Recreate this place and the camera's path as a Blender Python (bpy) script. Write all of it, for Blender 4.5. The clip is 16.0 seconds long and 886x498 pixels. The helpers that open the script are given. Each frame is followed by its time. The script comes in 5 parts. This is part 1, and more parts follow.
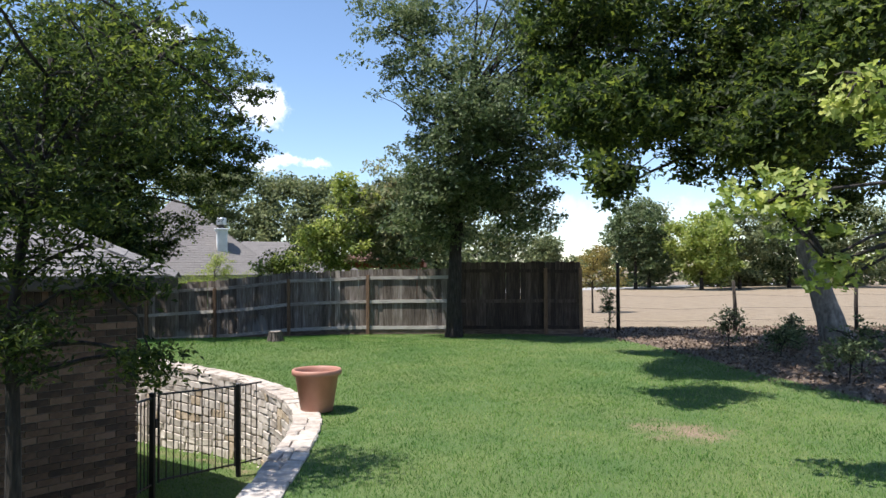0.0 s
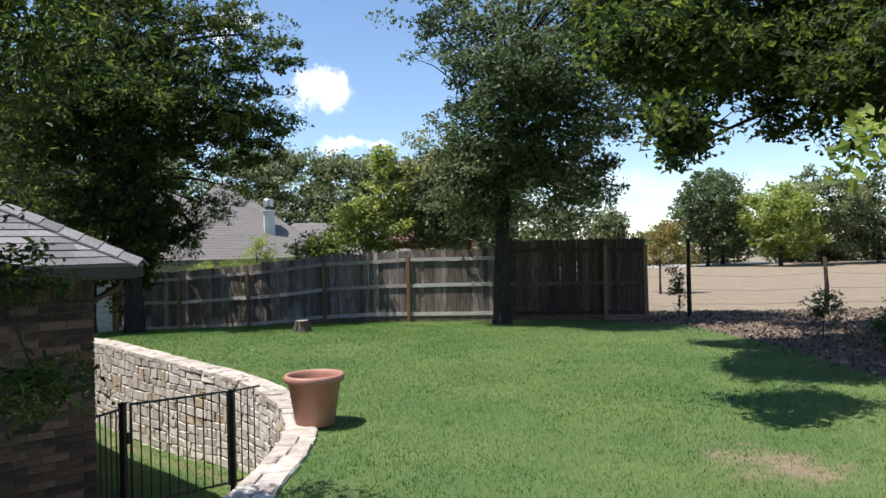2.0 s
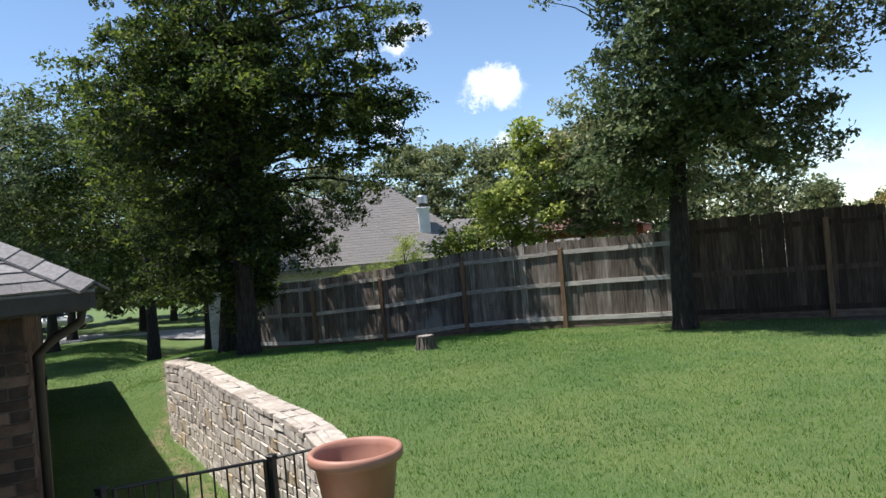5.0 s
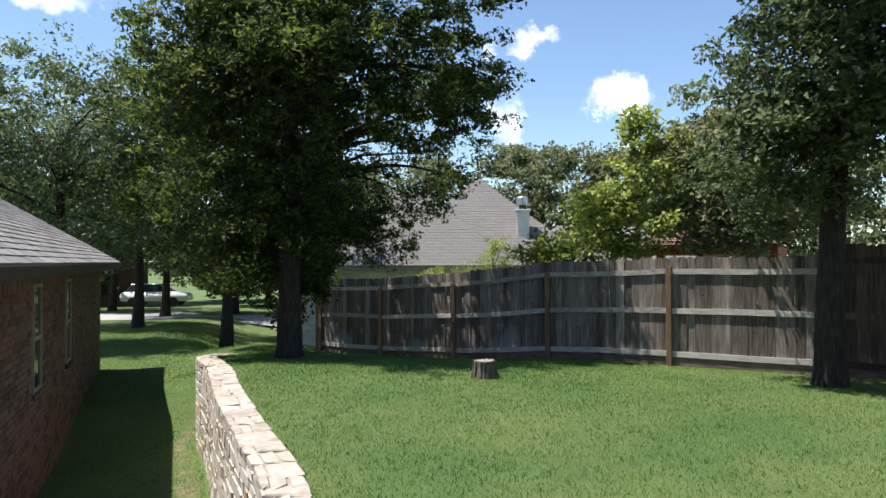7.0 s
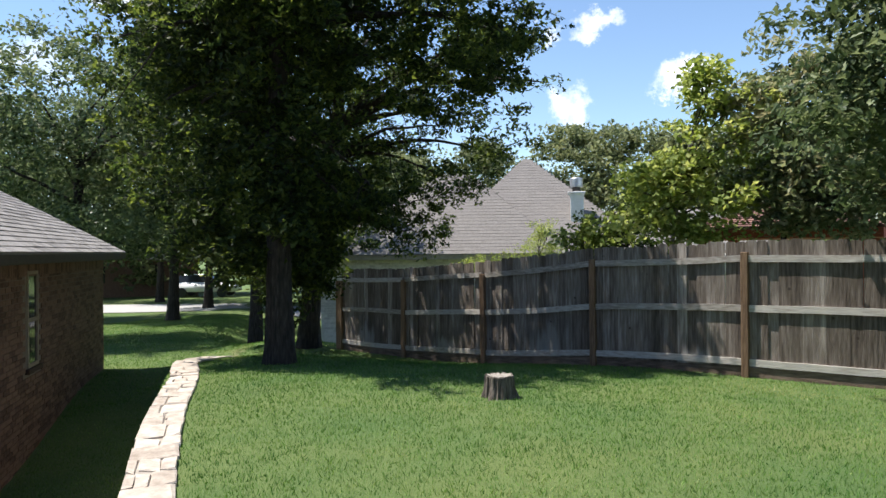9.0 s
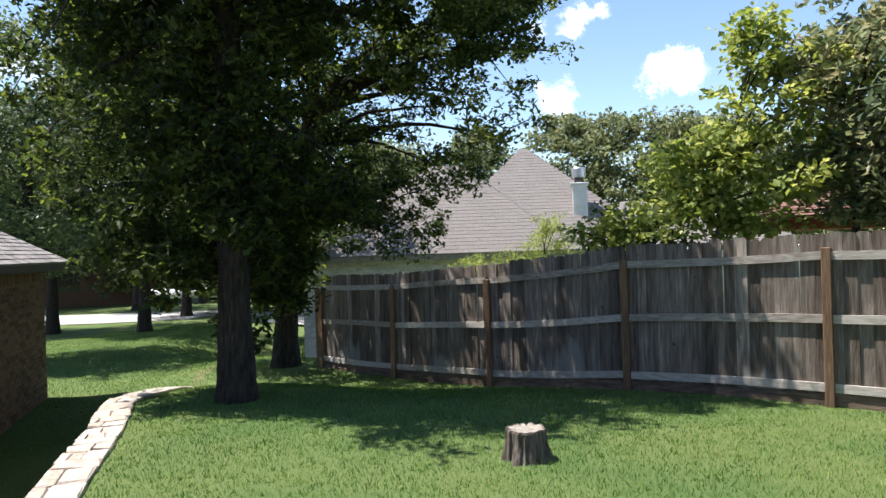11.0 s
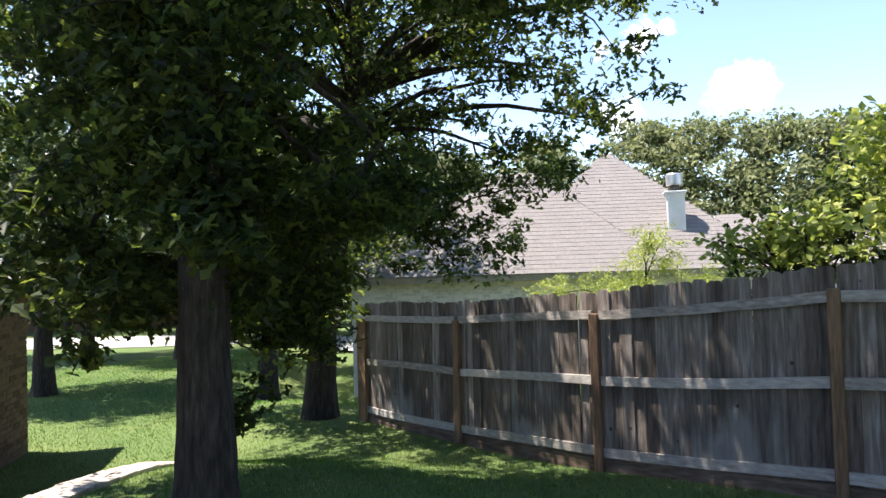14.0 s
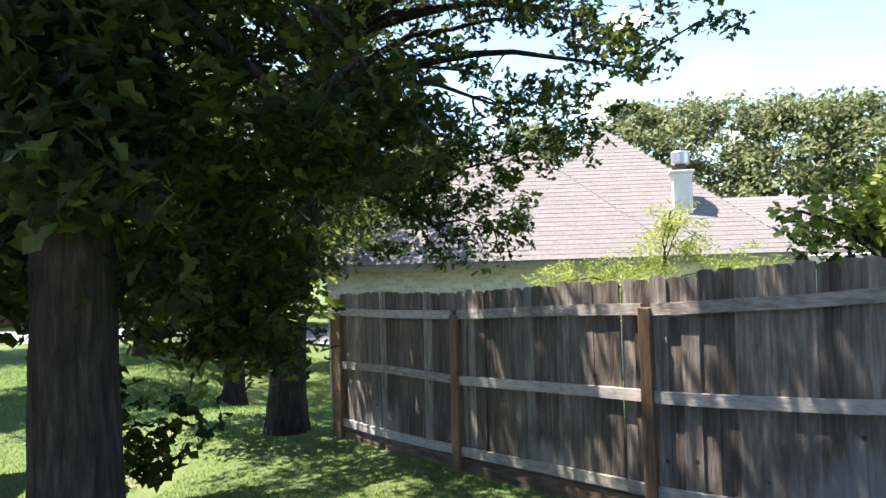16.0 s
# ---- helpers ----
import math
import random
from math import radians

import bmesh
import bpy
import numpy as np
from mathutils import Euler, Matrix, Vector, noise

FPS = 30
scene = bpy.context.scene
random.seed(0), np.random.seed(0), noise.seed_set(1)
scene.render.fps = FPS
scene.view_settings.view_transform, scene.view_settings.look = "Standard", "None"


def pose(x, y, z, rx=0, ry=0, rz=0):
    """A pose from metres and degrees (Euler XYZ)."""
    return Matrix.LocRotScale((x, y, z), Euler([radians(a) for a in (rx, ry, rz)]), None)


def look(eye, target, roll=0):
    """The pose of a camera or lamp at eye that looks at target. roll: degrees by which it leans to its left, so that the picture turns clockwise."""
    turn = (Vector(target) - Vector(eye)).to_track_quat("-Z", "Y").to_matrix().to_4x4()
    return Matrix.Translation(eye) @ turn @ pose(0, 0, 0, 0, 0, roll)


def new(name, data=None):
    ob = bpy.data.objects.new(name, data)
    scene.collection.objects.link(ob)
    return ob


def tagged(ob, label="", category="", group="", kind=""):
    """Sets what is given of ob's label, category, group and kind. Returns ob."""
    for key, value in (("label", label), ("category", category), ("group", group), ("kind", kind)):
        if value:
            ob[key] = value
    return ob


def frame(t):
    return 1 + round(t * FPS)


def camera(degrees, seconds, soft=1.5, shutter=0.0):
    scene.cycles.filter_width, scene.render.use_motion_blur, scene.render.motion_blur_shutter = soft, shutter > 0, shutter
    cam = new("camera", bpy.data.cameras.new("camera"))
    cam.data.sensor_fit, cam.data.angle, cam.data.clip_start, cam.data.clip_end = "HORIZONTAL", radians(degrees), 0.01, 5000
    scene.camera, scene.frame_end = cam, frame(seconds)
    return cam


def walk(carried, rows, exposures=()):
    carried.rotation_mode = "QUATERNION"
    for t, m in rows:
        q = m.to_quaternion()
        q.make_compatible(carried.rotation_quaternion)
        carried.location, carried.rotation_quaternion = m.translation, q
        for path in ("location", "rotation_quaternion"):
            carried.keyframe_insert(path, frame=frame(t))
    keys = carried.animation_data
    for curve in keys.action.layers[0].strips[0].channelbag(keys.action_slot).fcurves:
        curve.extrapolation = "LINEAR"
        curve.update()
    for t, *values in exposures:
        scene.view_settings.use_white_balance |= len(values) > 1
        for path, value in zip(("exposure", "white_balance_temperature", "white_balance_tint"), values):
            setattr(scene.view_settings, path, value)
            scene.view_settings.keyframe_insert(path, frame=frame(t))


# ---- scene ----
cam = camera(63.2, 16.0)
PATH = [
    (0, (0.029, 0.129, 1.838), (0.01, 2.128, 1.893), -0.4),
    (0.5, (0.124, 0.627, 1.863), (0.068, 2.626, 1.868), -2.9),
    (1, (0.245, 1.107, 1.858), (0.078, 3.1, 1.873), -0.5),
    (1.5, (0.373, 1.581, 1.885), (0.198, 3.573, 1.872), -1.9),
    (2, (0.472, 2.02, 1.855), (0.272, 4.01, 1.855), -1.3),
    (2.5, (0.561, 2.508, 1.831), (0.287, 4.489, 1.77), -1.8),
    (3, (0.655, 3.038, 1.806), (0.283, 5.002, 1.787), -2.6),
    (3.5, (0.677, 3.589, 1.768), (0.188, 5.528, 1.74), 0.2),
    (4, (0.706, 4.129, 1.775), (0.144, 6.049, 1.765), -1.9),
    (6.5, (0.376, 7.192, 1.854), (-0.504, 8.987, 1.858), -2.3),
    (7, (0.273, 7.773, 1.789), (-0.694, 9.523, 1.822), -0.2),
    (7.5, (0.16, 8.373, 1.746), (-0.865, 10.09, 1.694), -1.8),
    (8, (0.108, 8.973, 1.727), (-0.998, 10.639, 1.704), -1.3),
    (10.5, (-1.175, 11.344, 1.812), (-2.291, 13.004, 1.83), -0.2),
    (11, (-1.488, 11.766, 1.819), (-2.585, 13.439, 1.814), -1.9),
    (11.5, (-1.782, 12.221, 1.772), (-2.884, 13.89, 1.754), -3.2),
    (12, (-2.161, 12.633, 1.816), (-3.303, 14.274, 1.779), 0.6),
    (12.5, (-2.46, 13.109, 1.823), (-3.637, 14.726, 1.875), -3.4),
    (13, (-2.773, 13.541, 1.818), (-3.963, 15.149, 1.82), -1.3),
    (13.5, (-3.153, 13.963, 1.803), (-4.312, 15.593, 1.754), -0.5),
    (14, (-3.489, 14.355, 1.825), (-4.724, 15.928, 1.879), -1.7),
    (14.5, (-3.861, 14.732, 1.8), (-5.069, 16.324, 1.884), -3.5),
    (15, (-4.196, 15.074, 1.81), (-5.416, 16.658, 1.797), -1.8),
    (15.5, (-4.498, 15.444, 1.771), (-5.736, 17.014, 1.829), -1.0),
    (16, (-4.79, 15.753, 1.747), (-5.98, 17.36, 1.771), -1.8),
]
walk(cam, [(t, look(eye, target, roll)) for t, eye, target, roll in PATH],
     exposures=((0, 0.8, 6300, 13), (2, 0.68, 6300, 12), (4, 0.62, 6300, 12), (6.5, 0.75, 6450, 10), (8, 0.8, 6500, 10), (11, 1.1, 6600, 13), (13.5, 1.55, 6750, 16), (16, 1.95, 6750, 16)))

# ---- world, sun, exposure ----
SUN_AZ, SUN_EL = radians(26), radians(66.5)      # the way the light travels over the ground, from +x; height
light_dir = Vector((math.cos(SUN_AZ) * math.cos(SUN_EL), math.sin(SUN_AZ) * math.cos(SUN_EL), -math.sin(SUN_EL)))
sun = new("sun", bpy.data.lights.new("sun", "SUN"))
sun.data.energy, sun.data.angle, sun.data.color = 5.0, radians(0.53), (1.0, 0.95, 0.87)
sun.matrix_world = Matrix.Translation((0, 0, 30)) @ light_dir.to_track_quat("-Z", "Y").to_matrix().to_4x4()


def build_world():
    w = bpy.data.worlds.new("sky")
    scene.world = w
    w.use_nodes = True
    nt = w.node_tree
    nt.nodes.clear()
    out = nt.nodes.new("ShaderNodeOutputWorld")
    bg = nt.nodes.new("ShaderNodeBackground")
    sky = nt.nodes.new("ShaderNodeTexSky")
    sky.sky_type, sky.sun_disc = "NISHITA", False
    sky.sun_elevation = SUN_EL
    sky.sun_rotation = math.atan2(-light_dir.x, -light_dir.y)
    sky.air_density, sky.dust_density, sky.ozone_density = 1.0, 0.0, 3.0
    co = nt.nodes.new("ShaderNodeTexCoord")
    nz = nt.nodes.new("ShaderNodeTexNoise")
    nz.inputs["Scale"].default_value, nz.inputs["Detail"].default_value, nz.inputs["Roughness"].default_value = 22.0, 8.0, 0.66
    nt.links.new(co.outputs["Generated"], nz.inputs["Vector"])
    wob = nt.nodes.new("ShaderNodeVectorMath")
    wob.operation = "MULTIPLY_ADD"
    wob.inputs[1].default_value, wob.inputs[2].default_value = (0.1, 0.1, 0.1), (-0.05, -0.05, -0.05)
    nt.links.new(nz.outputs["Color"], wob.inputs[0])
    add = nt.nodes.new("ShaderNodeVectorMath")
    nt.links.new(co.outputs["Generated"], add.inputs[0])
    nt.links.new(wob.outputs[0], add.inputs[1])
    total = None
    # small fair-weather clouds: azimuth left of +y, elevation, width, height, density (degrees)
    for az, el, wide, high, dens in CLOUDS:
        v = Vector((-math.sin(radians(az)) * math.cos(radians(el)), math.cos(radians(az)) * math.cos(radians(el)), math.sin(radians(el))))
        side = Vector((-v.y, v.x, 0)).normalized()
        up = v.cross(side).normalized()
        dots = []
        for axis, size in ((side, wide), (up, high)):
            d = nt.nodes.new("ShaderNodeVectorMath")
            d.operation = "DOT_PRODUCT"
            d.inputs[1].default_value = axis / radians(size)
            nt.links.new(add.outputs[0], d.inputs[0])
            m = nt.nodes.new("ShaderNodeMath")
            m.operation = "SUBTRACT"
            m.inputs[1].default_value = v.dot(axis) / radians(size)
            nt.links.new(d.outputs["Value"], m.inputs[0])
            p = nt.nodes.new("ShaderNodeMath")
            p.operation = "POWER"
            p.inputs[1].default_value = 2.0
            a = nt.nodes.new("ShaderNodeMath")
            a.operation = "ABSOLUTE"
            nt.links.new(m.outputs[0], a.inputs[0])
            nt.links.new(a.outputs[0], p.inputs[0])
            dots.append(p)
        s = nt.nodes.new("ShaderNodeMath")
        nt.links.new(dots[0].outputs[0], s.inputs[0])
        nt.links.new(dots[1].outputs[0], s.inputs[1])
        front = nt.nodes.new("ShaderNodeVectorMath")
        front.operation = "DOT_PRODUCT"
        front.inputs[1].default_value = v
        nt.links.new(co.outputs["Generated"], front.inputs[0])
        ahead = nt.nodes.new("ShaderNodeMath")
        ahead.operation = "GREATER_THAN"
        ahead.inputs[1].default_value = 0.5
        nt.links.new(front.outputs["Value"], ahead.inputs[0])
        r = nt.nodes.new("ShaderNodeMapRange")
        r.interpolation_type = "SMOOTHSTEP"
        r.inputs["From Min"].default_value, r.inputs["From Max"].default_value = 1.9, -0.5
        r.inputs["To Max"].default_value = dens
        nt.links.new(s.outputs[0], r.inputs["Value"])
        g = nt.nodes.new("ShaderNodeMath")
        g.operation = "MULTIPLY"
        nt.links.new(r.outputs["Result"], g.inputs[0])
        nt.links.new(ahead.outputs[0], g.inputs[1])
        if total is None:
            total = g
        else:
            mx = nt.nodes.new("ShaderNodeMath")
            mx.operation = "MAXIMUM"
            nt.links.new(total.outputs[0], mx.inputs[0])
            nt.links.new(g.outputs[0], mx.inputs[1])
            total = mx
    mix = nt.nodes.new("ShaderNodeMix")
    mix.data_type = "RGBA"
    mix.inputs["B"].default_value = CLOUD_COLOUR
    nt.links.new(total.outputs[0], mix.inputs["Factor"])
    nt.links.new(sky.outputs["Color"], mix.inputs["A"])
    nt.links.new(mix.outputs["Result"], bg.inputs["Color"])
    bg.inputs["Strength"].default_value = 0.112
    nt.links.new(bg.outputs["Background"], out.inputs["Surface"])


CLOUD_COLOUR = (8.2, 8.35, 8.6, 1)
CLOUDS = ((15.2, 12.2, 1.9, 1.2, 1.0), (14.2, 13.3, 1.0, 0.9, 1.0), (16.2, 11.6, 1.1, 0.7, 1.0), (13.2, 8.3, 2.0, 0.7, 0.8), (10.2, 8.0, 1.0, 0.6, 0.7), (21.7, 17.0, 1.6, 0.7, 0.8), (25.3, 16.6, 0.8, 0.4, 0.6), (24.0, 10.8, 1.2, 1.3, 0.7),
          (-9.0, 4.6, 4.5, 0.8, 0.3), (-17.0, 4.0, 5.0, 0.9, 0.25), (58, 18.5, 3.0, 1.0, 0.7), (65, 13, 4.0, 1.5, 0.5), (2.0, 24.0, 3.0, 0.6, 0.3), (-40, 12, 6.0, 2.0, 0.7), (100, 15, 7, 2.5, 0.7), (170, 20, 8, 3, 0.7), (-100, 18, 8, 3, 0.7))
build_world()


# ---- materials ----
def material(name, stops, scale=8.0, detail=6.0, rough=0.85, bump=0.0, bump_scale=60.0, random=0.0, large=0.0, stretch=(1, 1, 1), metal=0.0,
             translucent=0.0, island=0.0, coords="Object", glow=1.8):
    """A procedural surface: a colour ramp over noise, a second broad noise, an object's or island's own shade, and relief."""
    m = bpy.data.materials.new(name)
    m.use_nodes = True
    nt = m.node_tree
    b = nt.nodes["Principled BSDF"]
    b.inputs["Roughness"].default_value, b.inputs["Metallic"].default_value = rough, metal
    b.inputs["Specular IOR Level"].default_value = 0.22 if translucent else 0.5
    co = nt.nodes.new("ShaderNodeTexCoord")
    mp = nt.nodes.new("ShaderNodeMapping")
    mp.inputs["Scale"].default_value = stretch
    if coords == "World":
        geo = nt.nodes.new("ShaderNodeNewGeometry")
        nt.links.new(geo.outputs["Position"], mp.inputs["Vector"])
    else:
        nt.links.new(co.outputs[coords], mp.inputs["Vector"])
    nz = nt.nodes.new("ShaderNodeTexNoise")
    nz.inputs["Scale"].default_value, nz.inputs["Detail"].default_value, nz.inputs["Roughness"].default_value = scale, detail, 0.6
    nt.links.new(mp.outputs["Vector"], nz.inputs["Vector"])
    ramp = nt.nodes.new("ShaderNodeValToRGB")
    el = ramp.color_ramp.elements
    while len(el) < len(stops):
        el.new(0.5)
    for e, (p, c) in zip(el, stops):
        e.position, e.color = p, (*c, 1)
    fac = nz.outputs["Fac"]
    shift = []
    if random:
        oi = nt.nodes.new("ShaderNodeObjectInfo")
        shift.append((oi.outputs["Random"], random))
    if island:
        gi = nt.nodes.new("ShaderNodeNewGeometry")
        shift.append((gi.outputs["Random Per Island"], island))
    if large:
        n2 = nt.nodes.new("ShaderNodeTexNoise")
        n2.inputs["Scale"].default_value, n2.inputs["Detail"].default_value = scale * 0.13, 3.0
        nt.links.new(mp.outputs["Vector"], n2.inputs["Vector"])
        shift.append((n2.outputs["Fac"], large))
    for sock, amount in shift:
        ma = nt.nodes.new("ShaderNodeMath")
        ma.operation = "MULTIPLY_ADD"
        ma.inputs[1].default_value, ma.inputs[2].default_value = amount, -amount / 2
        nt.links.new(sock, ma.inputs[0])
        ad = nt.nodes.new("ShaderNodeMath")
        nt.links.new(fac, ad.inputs[0])
        nt.links.new(ma.outputs[0], ad.inputs[1])
        fac = ad.outputs[0]
    nt.links.new(fac, ramp.inputs["Fac"])
    nt.links.new(ramp.outputs["Color"], b.inputs["Base Color"])
    if bump:
        n3 = nt.nodes.new("ShaderNodeTexNoise")
        n3.inputs["Scale"].default_value, n3.inputs["Detail"].default_value = bump_scale, 5.0
        nt.links.new(mp.outputs["Vector"], n3.inputs["Vector"])
        bp = nt.nodes.new("ShaderNodeBump")
        bp.inputs["Strength"].default_value, bp.inputs["Distance"].default_value = bump, 0.02
        nt.links.new(n3.outputs["Fac"], bp.inputs["Height"])
        nt.links.new(bp.outputs["Normal"], b.inputs["Normal"])
    if translucent:
        tr = nt.nodes.new("ShaderNodeBsdfTranslucent")
        mixs = nt.nodes.new("ShaderNodeMixShader")
        hs = nt.nodes.new("ShaderNodeHueSaturation")
        hs.inputs["Value"].default_value, hs.inputs["Saturation"].default_value, hs.inputs["Hue"].default_value = glow, 1.1, 0.485
        nt.links.new(ramp.outputs["Color"], hs.inputs["Color"])
        nt.links.new(hs.outputs["Color"], tr.inputs["Color"])
        mixs.inputs[0].default_value = translucent
        nt.links.new(b.outputs[0], mixs.inputs[1])
        nt.links.new(tr.outputs[0], mixs.inputs[2])
        nt.links.new(mixs.outputs[0], nt.nodes["Material Output"].inputs["Surface"])
    return m


def leaf_material(name, dark, mid, light, rough=0.5, translucent=0.34, glow=1.8):
    return material(name, ((0.2, dark), (0.5, mid), (0.8, light)), scale=1.2, rough=rough, island=0.55, translucent=translucent, coords="World", glow=glow)


M = {}
def fence_material():
    """Weathered boards, each of its own shade, with knots and the pale fans and dark algae left by a sprinkler."""
    m = material("weathered cedar", ((0.2, (0.05, 0.037, 0.028)), (0.42, (0.118, 0.094, 0.075)), (0.6, (0.19, 0.16, 0.136)), (0.82, (0.34, 0.3, 0.262))), scale=7, stretch=(4.2, 4.2, 0.38), rough=0.9, bump=0.7, bump_scale=26, random=0.36, large=0.5, coords="World")
    nt = m.node_tree
    b = nt.nodes["Principled BSDF"]
    col = b.inputs["Base Color"].links[0].from_socket
    geo = nt.nodes.new("ShaderNodeNewGeometry")

    def math_node(op, a, c=None, d=None):
        n = nt.nodes.new("ShaderNodeMath")
        n.operation = op
        for i, v in enumerate((a, c, d)):
            if v is None:
                continue
            if isinstance(v, (int, float)):
                n.inputs[i].default_value = v
            else:
                nt.links.new(v, n.inputs[i])
        return n.outputs[0]

    def blend(fac, base, colour):
        n = nt.nodes.new("ShaderNodeMix")
        n.data_type = "RGBA"
        nt.links.new(fac, n.inputs["Factor"])
        nt.links.new(base, n.inputs["A"])
        n.inputs["B"].default_value = (*colour, 1)
        return n.outputs["Result"]

    sep = nt.nodes.new("ShaderNodeSeparateXYZ")
    nt.links.new(geo.outputs["Position"], sep.inputs[0])
    stretch = nt.nodes.new("ShaderNodeMapping")
    stretch.inputs["Scale"].default_value = (9, 9, 1.6)
    nt.links.new(geo.outputs["Position"], stretch.inputs["Vector"])
    drip = nt.nodes.new("ShaderNodeTexNoise")
    drip.inputs["Scale"].default_value, drip.inputs["Detail"].default_value = 1.0, 5.0
    nt.links.new(stretch.outputs[0], drip.inputs["Vector"])
    for cx, cz, wide, high in STAINS:
        dx = math_node("DIVIDE", math_node("SUBTRACT", sep.outputs["X"], cx), wide)
        dz = math_node("DIVIDE", math_node("SUBTRACT", sep.outputs["Z"], cz), high)
        r = math_node("SQRT", math_node("ADD", math_node("MULTIPLY", dx, dx), math_node("MULTIPLY", dz, dz)))
        r = math_node("ADD", r, math_node("MULTIPLY_ADD", drip.outputs["Fac"], 1.7, -0.85))
        for lo, hi, amount, colour in ((1.45, 0.95, 0.4, (0.05, 0.046, 0.04)), (0.85, 0.3, 0.5, (0.34, 0.335, 0.32))):
            k = nt.nodes.new("ShaderNodeMapRange")
            k.interpolation_type = "SMOOTHSTEP"
            k.inputs["From Min"].default_value, k.inputs["From Max"].default_value, k.inputs["To Max"].default_value = lo, hi, amount
            nt.links.new(r, k.inputs["Value"])
            col = blend(k.outputs["Result"], col, colour)
    vor = nt.nodes.new("ShaderNodeTexVoronoi")
    vor.inputs["Scale"].default_value = 3.2
    nt.links.new(geo.outputs["Position"], vor.inputs["Vector"])
    knot = nt.nodes.new("ShaderNodeMapRange")
    knot.inputs["From Min"].default_value, knot.inputs["From Max"].default_value, knot.inputs["To Max"].default_value = 0.075, 0.045, 0.85
    nt.links.new(vor.outputs["Distance"], knot.inputs["Value"])
    col = blend(knot.outputs["Result"], col, (0.03, 0.02, 0.014))
    nt.links.new(col, b.inputs["Base Color"])
    return m


# middle x and z, half width and height of the sprinkler's marks
STAINS = ((-10.4, -0.2, 0.5, 0.5), (-5.45, 0.08, 0.6, 0.6), (-7.9, -0.1, 0.45, 0.3), (-3.0, 0.15, 0.4, 0.3))
M["wood_fence"] = fence_material()
# red-brown boards of the right-hand bays, the oak's shade painted into their colour
M["wood_dark"] = material("red-brown board with oak shade in its colour", ((0.2, (0.022, 0.014, 0.01)), (0.5, (0.06, 0.039, 0.029)), (0.82, (0.15, 0.108, 0.085))), scale=7, stretch=(4.2, 4.2, 0.38), rough=0.9, bump=0.6, bump_scale=26, random=0.35, large=0.4, coords="World")
M["wood_rot"] = material("damp brown rot board", ((0.25, (0.06, 0.04, 0.028)), (0.5, (0.15, 0.105, 0.078)), (0.8, (0.27, 0.2, 0.155))), scale=6, stretch=(0.7, 4, 4), rough=0.92, bump=0.5, bump_scale=30, random=0.25)
M["wood_rail"] = material("pale weathered rail", ((0.25, (0.2, 0.175, 0.15)), (0.7, (0.46, 0.43, 0.39))), scale=7, stretch=(0.6, 5, 5), rough=0.9, bump=0.4, bump_scale=30, random=0.3)
M["wood_post"] = material("brown treated post", ((0.25, (0.1, 0.055, 0.03)), (0.75, (0.27, 0.17, 0.1))), scale=8, stretch=(5, 5, 0.5), rough=0.85, bump=0.4, bump_scale=40, random=0.2)
M["bark"] = material("oak bark", ((0.35, (0.009, 0.007, 0.006)), (0.55, (0.033, 0.026, 0.021)), (0.78, (0.085, 0.072, 0.06))), scale=12, stretch=(2.4, 2.4, 0.4), rough=0.95, bump=1.0, bump_scale=14, coords="World")
M["pale_bark"] = material("pale grey bark", ((0.3, (0.09, 0.08, 0.07)), (0.6, (0.27, 0.25, 0.22)), (0.8, (0.42, 0.4, 0.36))), scale=7, stretch=(1.5, 1.5, 0.7), rough=0.95, bump=0.9, bump_scale=12, coords="World")
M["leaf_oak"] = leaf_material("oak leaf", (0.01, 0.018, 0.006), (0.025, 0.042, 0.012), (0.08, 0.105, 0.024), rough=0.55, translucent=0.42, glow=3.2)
M["leaf_grey"] = leaf_material("grey-green oak leaf", (0.032, 0.052, 0.022), (0.08, 0.115, 0.05), (0.19, 0.225, 0.115), rough=0.45)
M["leaf_yellow"] = leaf_material("yellow-green leaf", (0.1, 0.145, 0.032), (0.22, 0.28, 0.07), (0.4, 0.43, 0.16), translucent=0.45, glow=1.7)
M["leaf_brown"] = leaf_material("rusty green leaf", (0.08, 0.115, 0.055), (0.185, 0.22, 0.11), (0.33, 0.31, 0.18))
M["leaf_ochre"] = leaf_material("ochre autumn leaf", (0.1, 0.085, 0.025), (0.2, 0.17, 0.05), (0.32, 0.27, 0.1))
M["leaf_far"] = leaf_material("far woodland leaf", (0.055, 0.075, 0.036), (0.13, 0.16, 0.075), (0.26, 0.28, 0.14))
M["brick"] = material("red brown brick", ((0.15, (0.028, 0.017, 0.013)), (0.5, (0.085, 0.047, 0.032)), (0.85, (0.165, 0.1, 0.07))), scale=12, rough=0.9, bump=0.5, bump_scale=50, random=0.7, island=0.7)
M["mortar"] = material("grey mortar", ((0.3, (0.13, 0.11, 0.09)), (0.7, (0.2, 0.175, 0.145))), scale=20, rough=0.95, bump=0.4)
M["pale_brick"] = material("pale painted brick", ((0.3, (0.42, 0.4, 0.36)), (0.7, (0.6, 0.57, 0.52))), scale=10, rough=0.9, bump=0.4, island=0.5)
M["stone"] = material("cream limestone", ((0.2, (0.32, 0.275, 0.23)), (0.5, (0.5, 0.45, 0.39)), (0.8, (0.66, 0.61, 0.54))), scale=5, rough=0.92, bump=0.5, bump_scale=18, random=0.2, island=0.2, large=0.2, coords="World")
M["flagstone"] = material("pale flagstone", ((0.2, (0.25, 0.205, 0.165)), (0.5, (0.41, 0.355, 0.3)), (0.8, (0.55, 0.5, 0.44))), scale=9, rough=0.92, bump=0.6, bump_scale=25, random=0.25, coords="World")
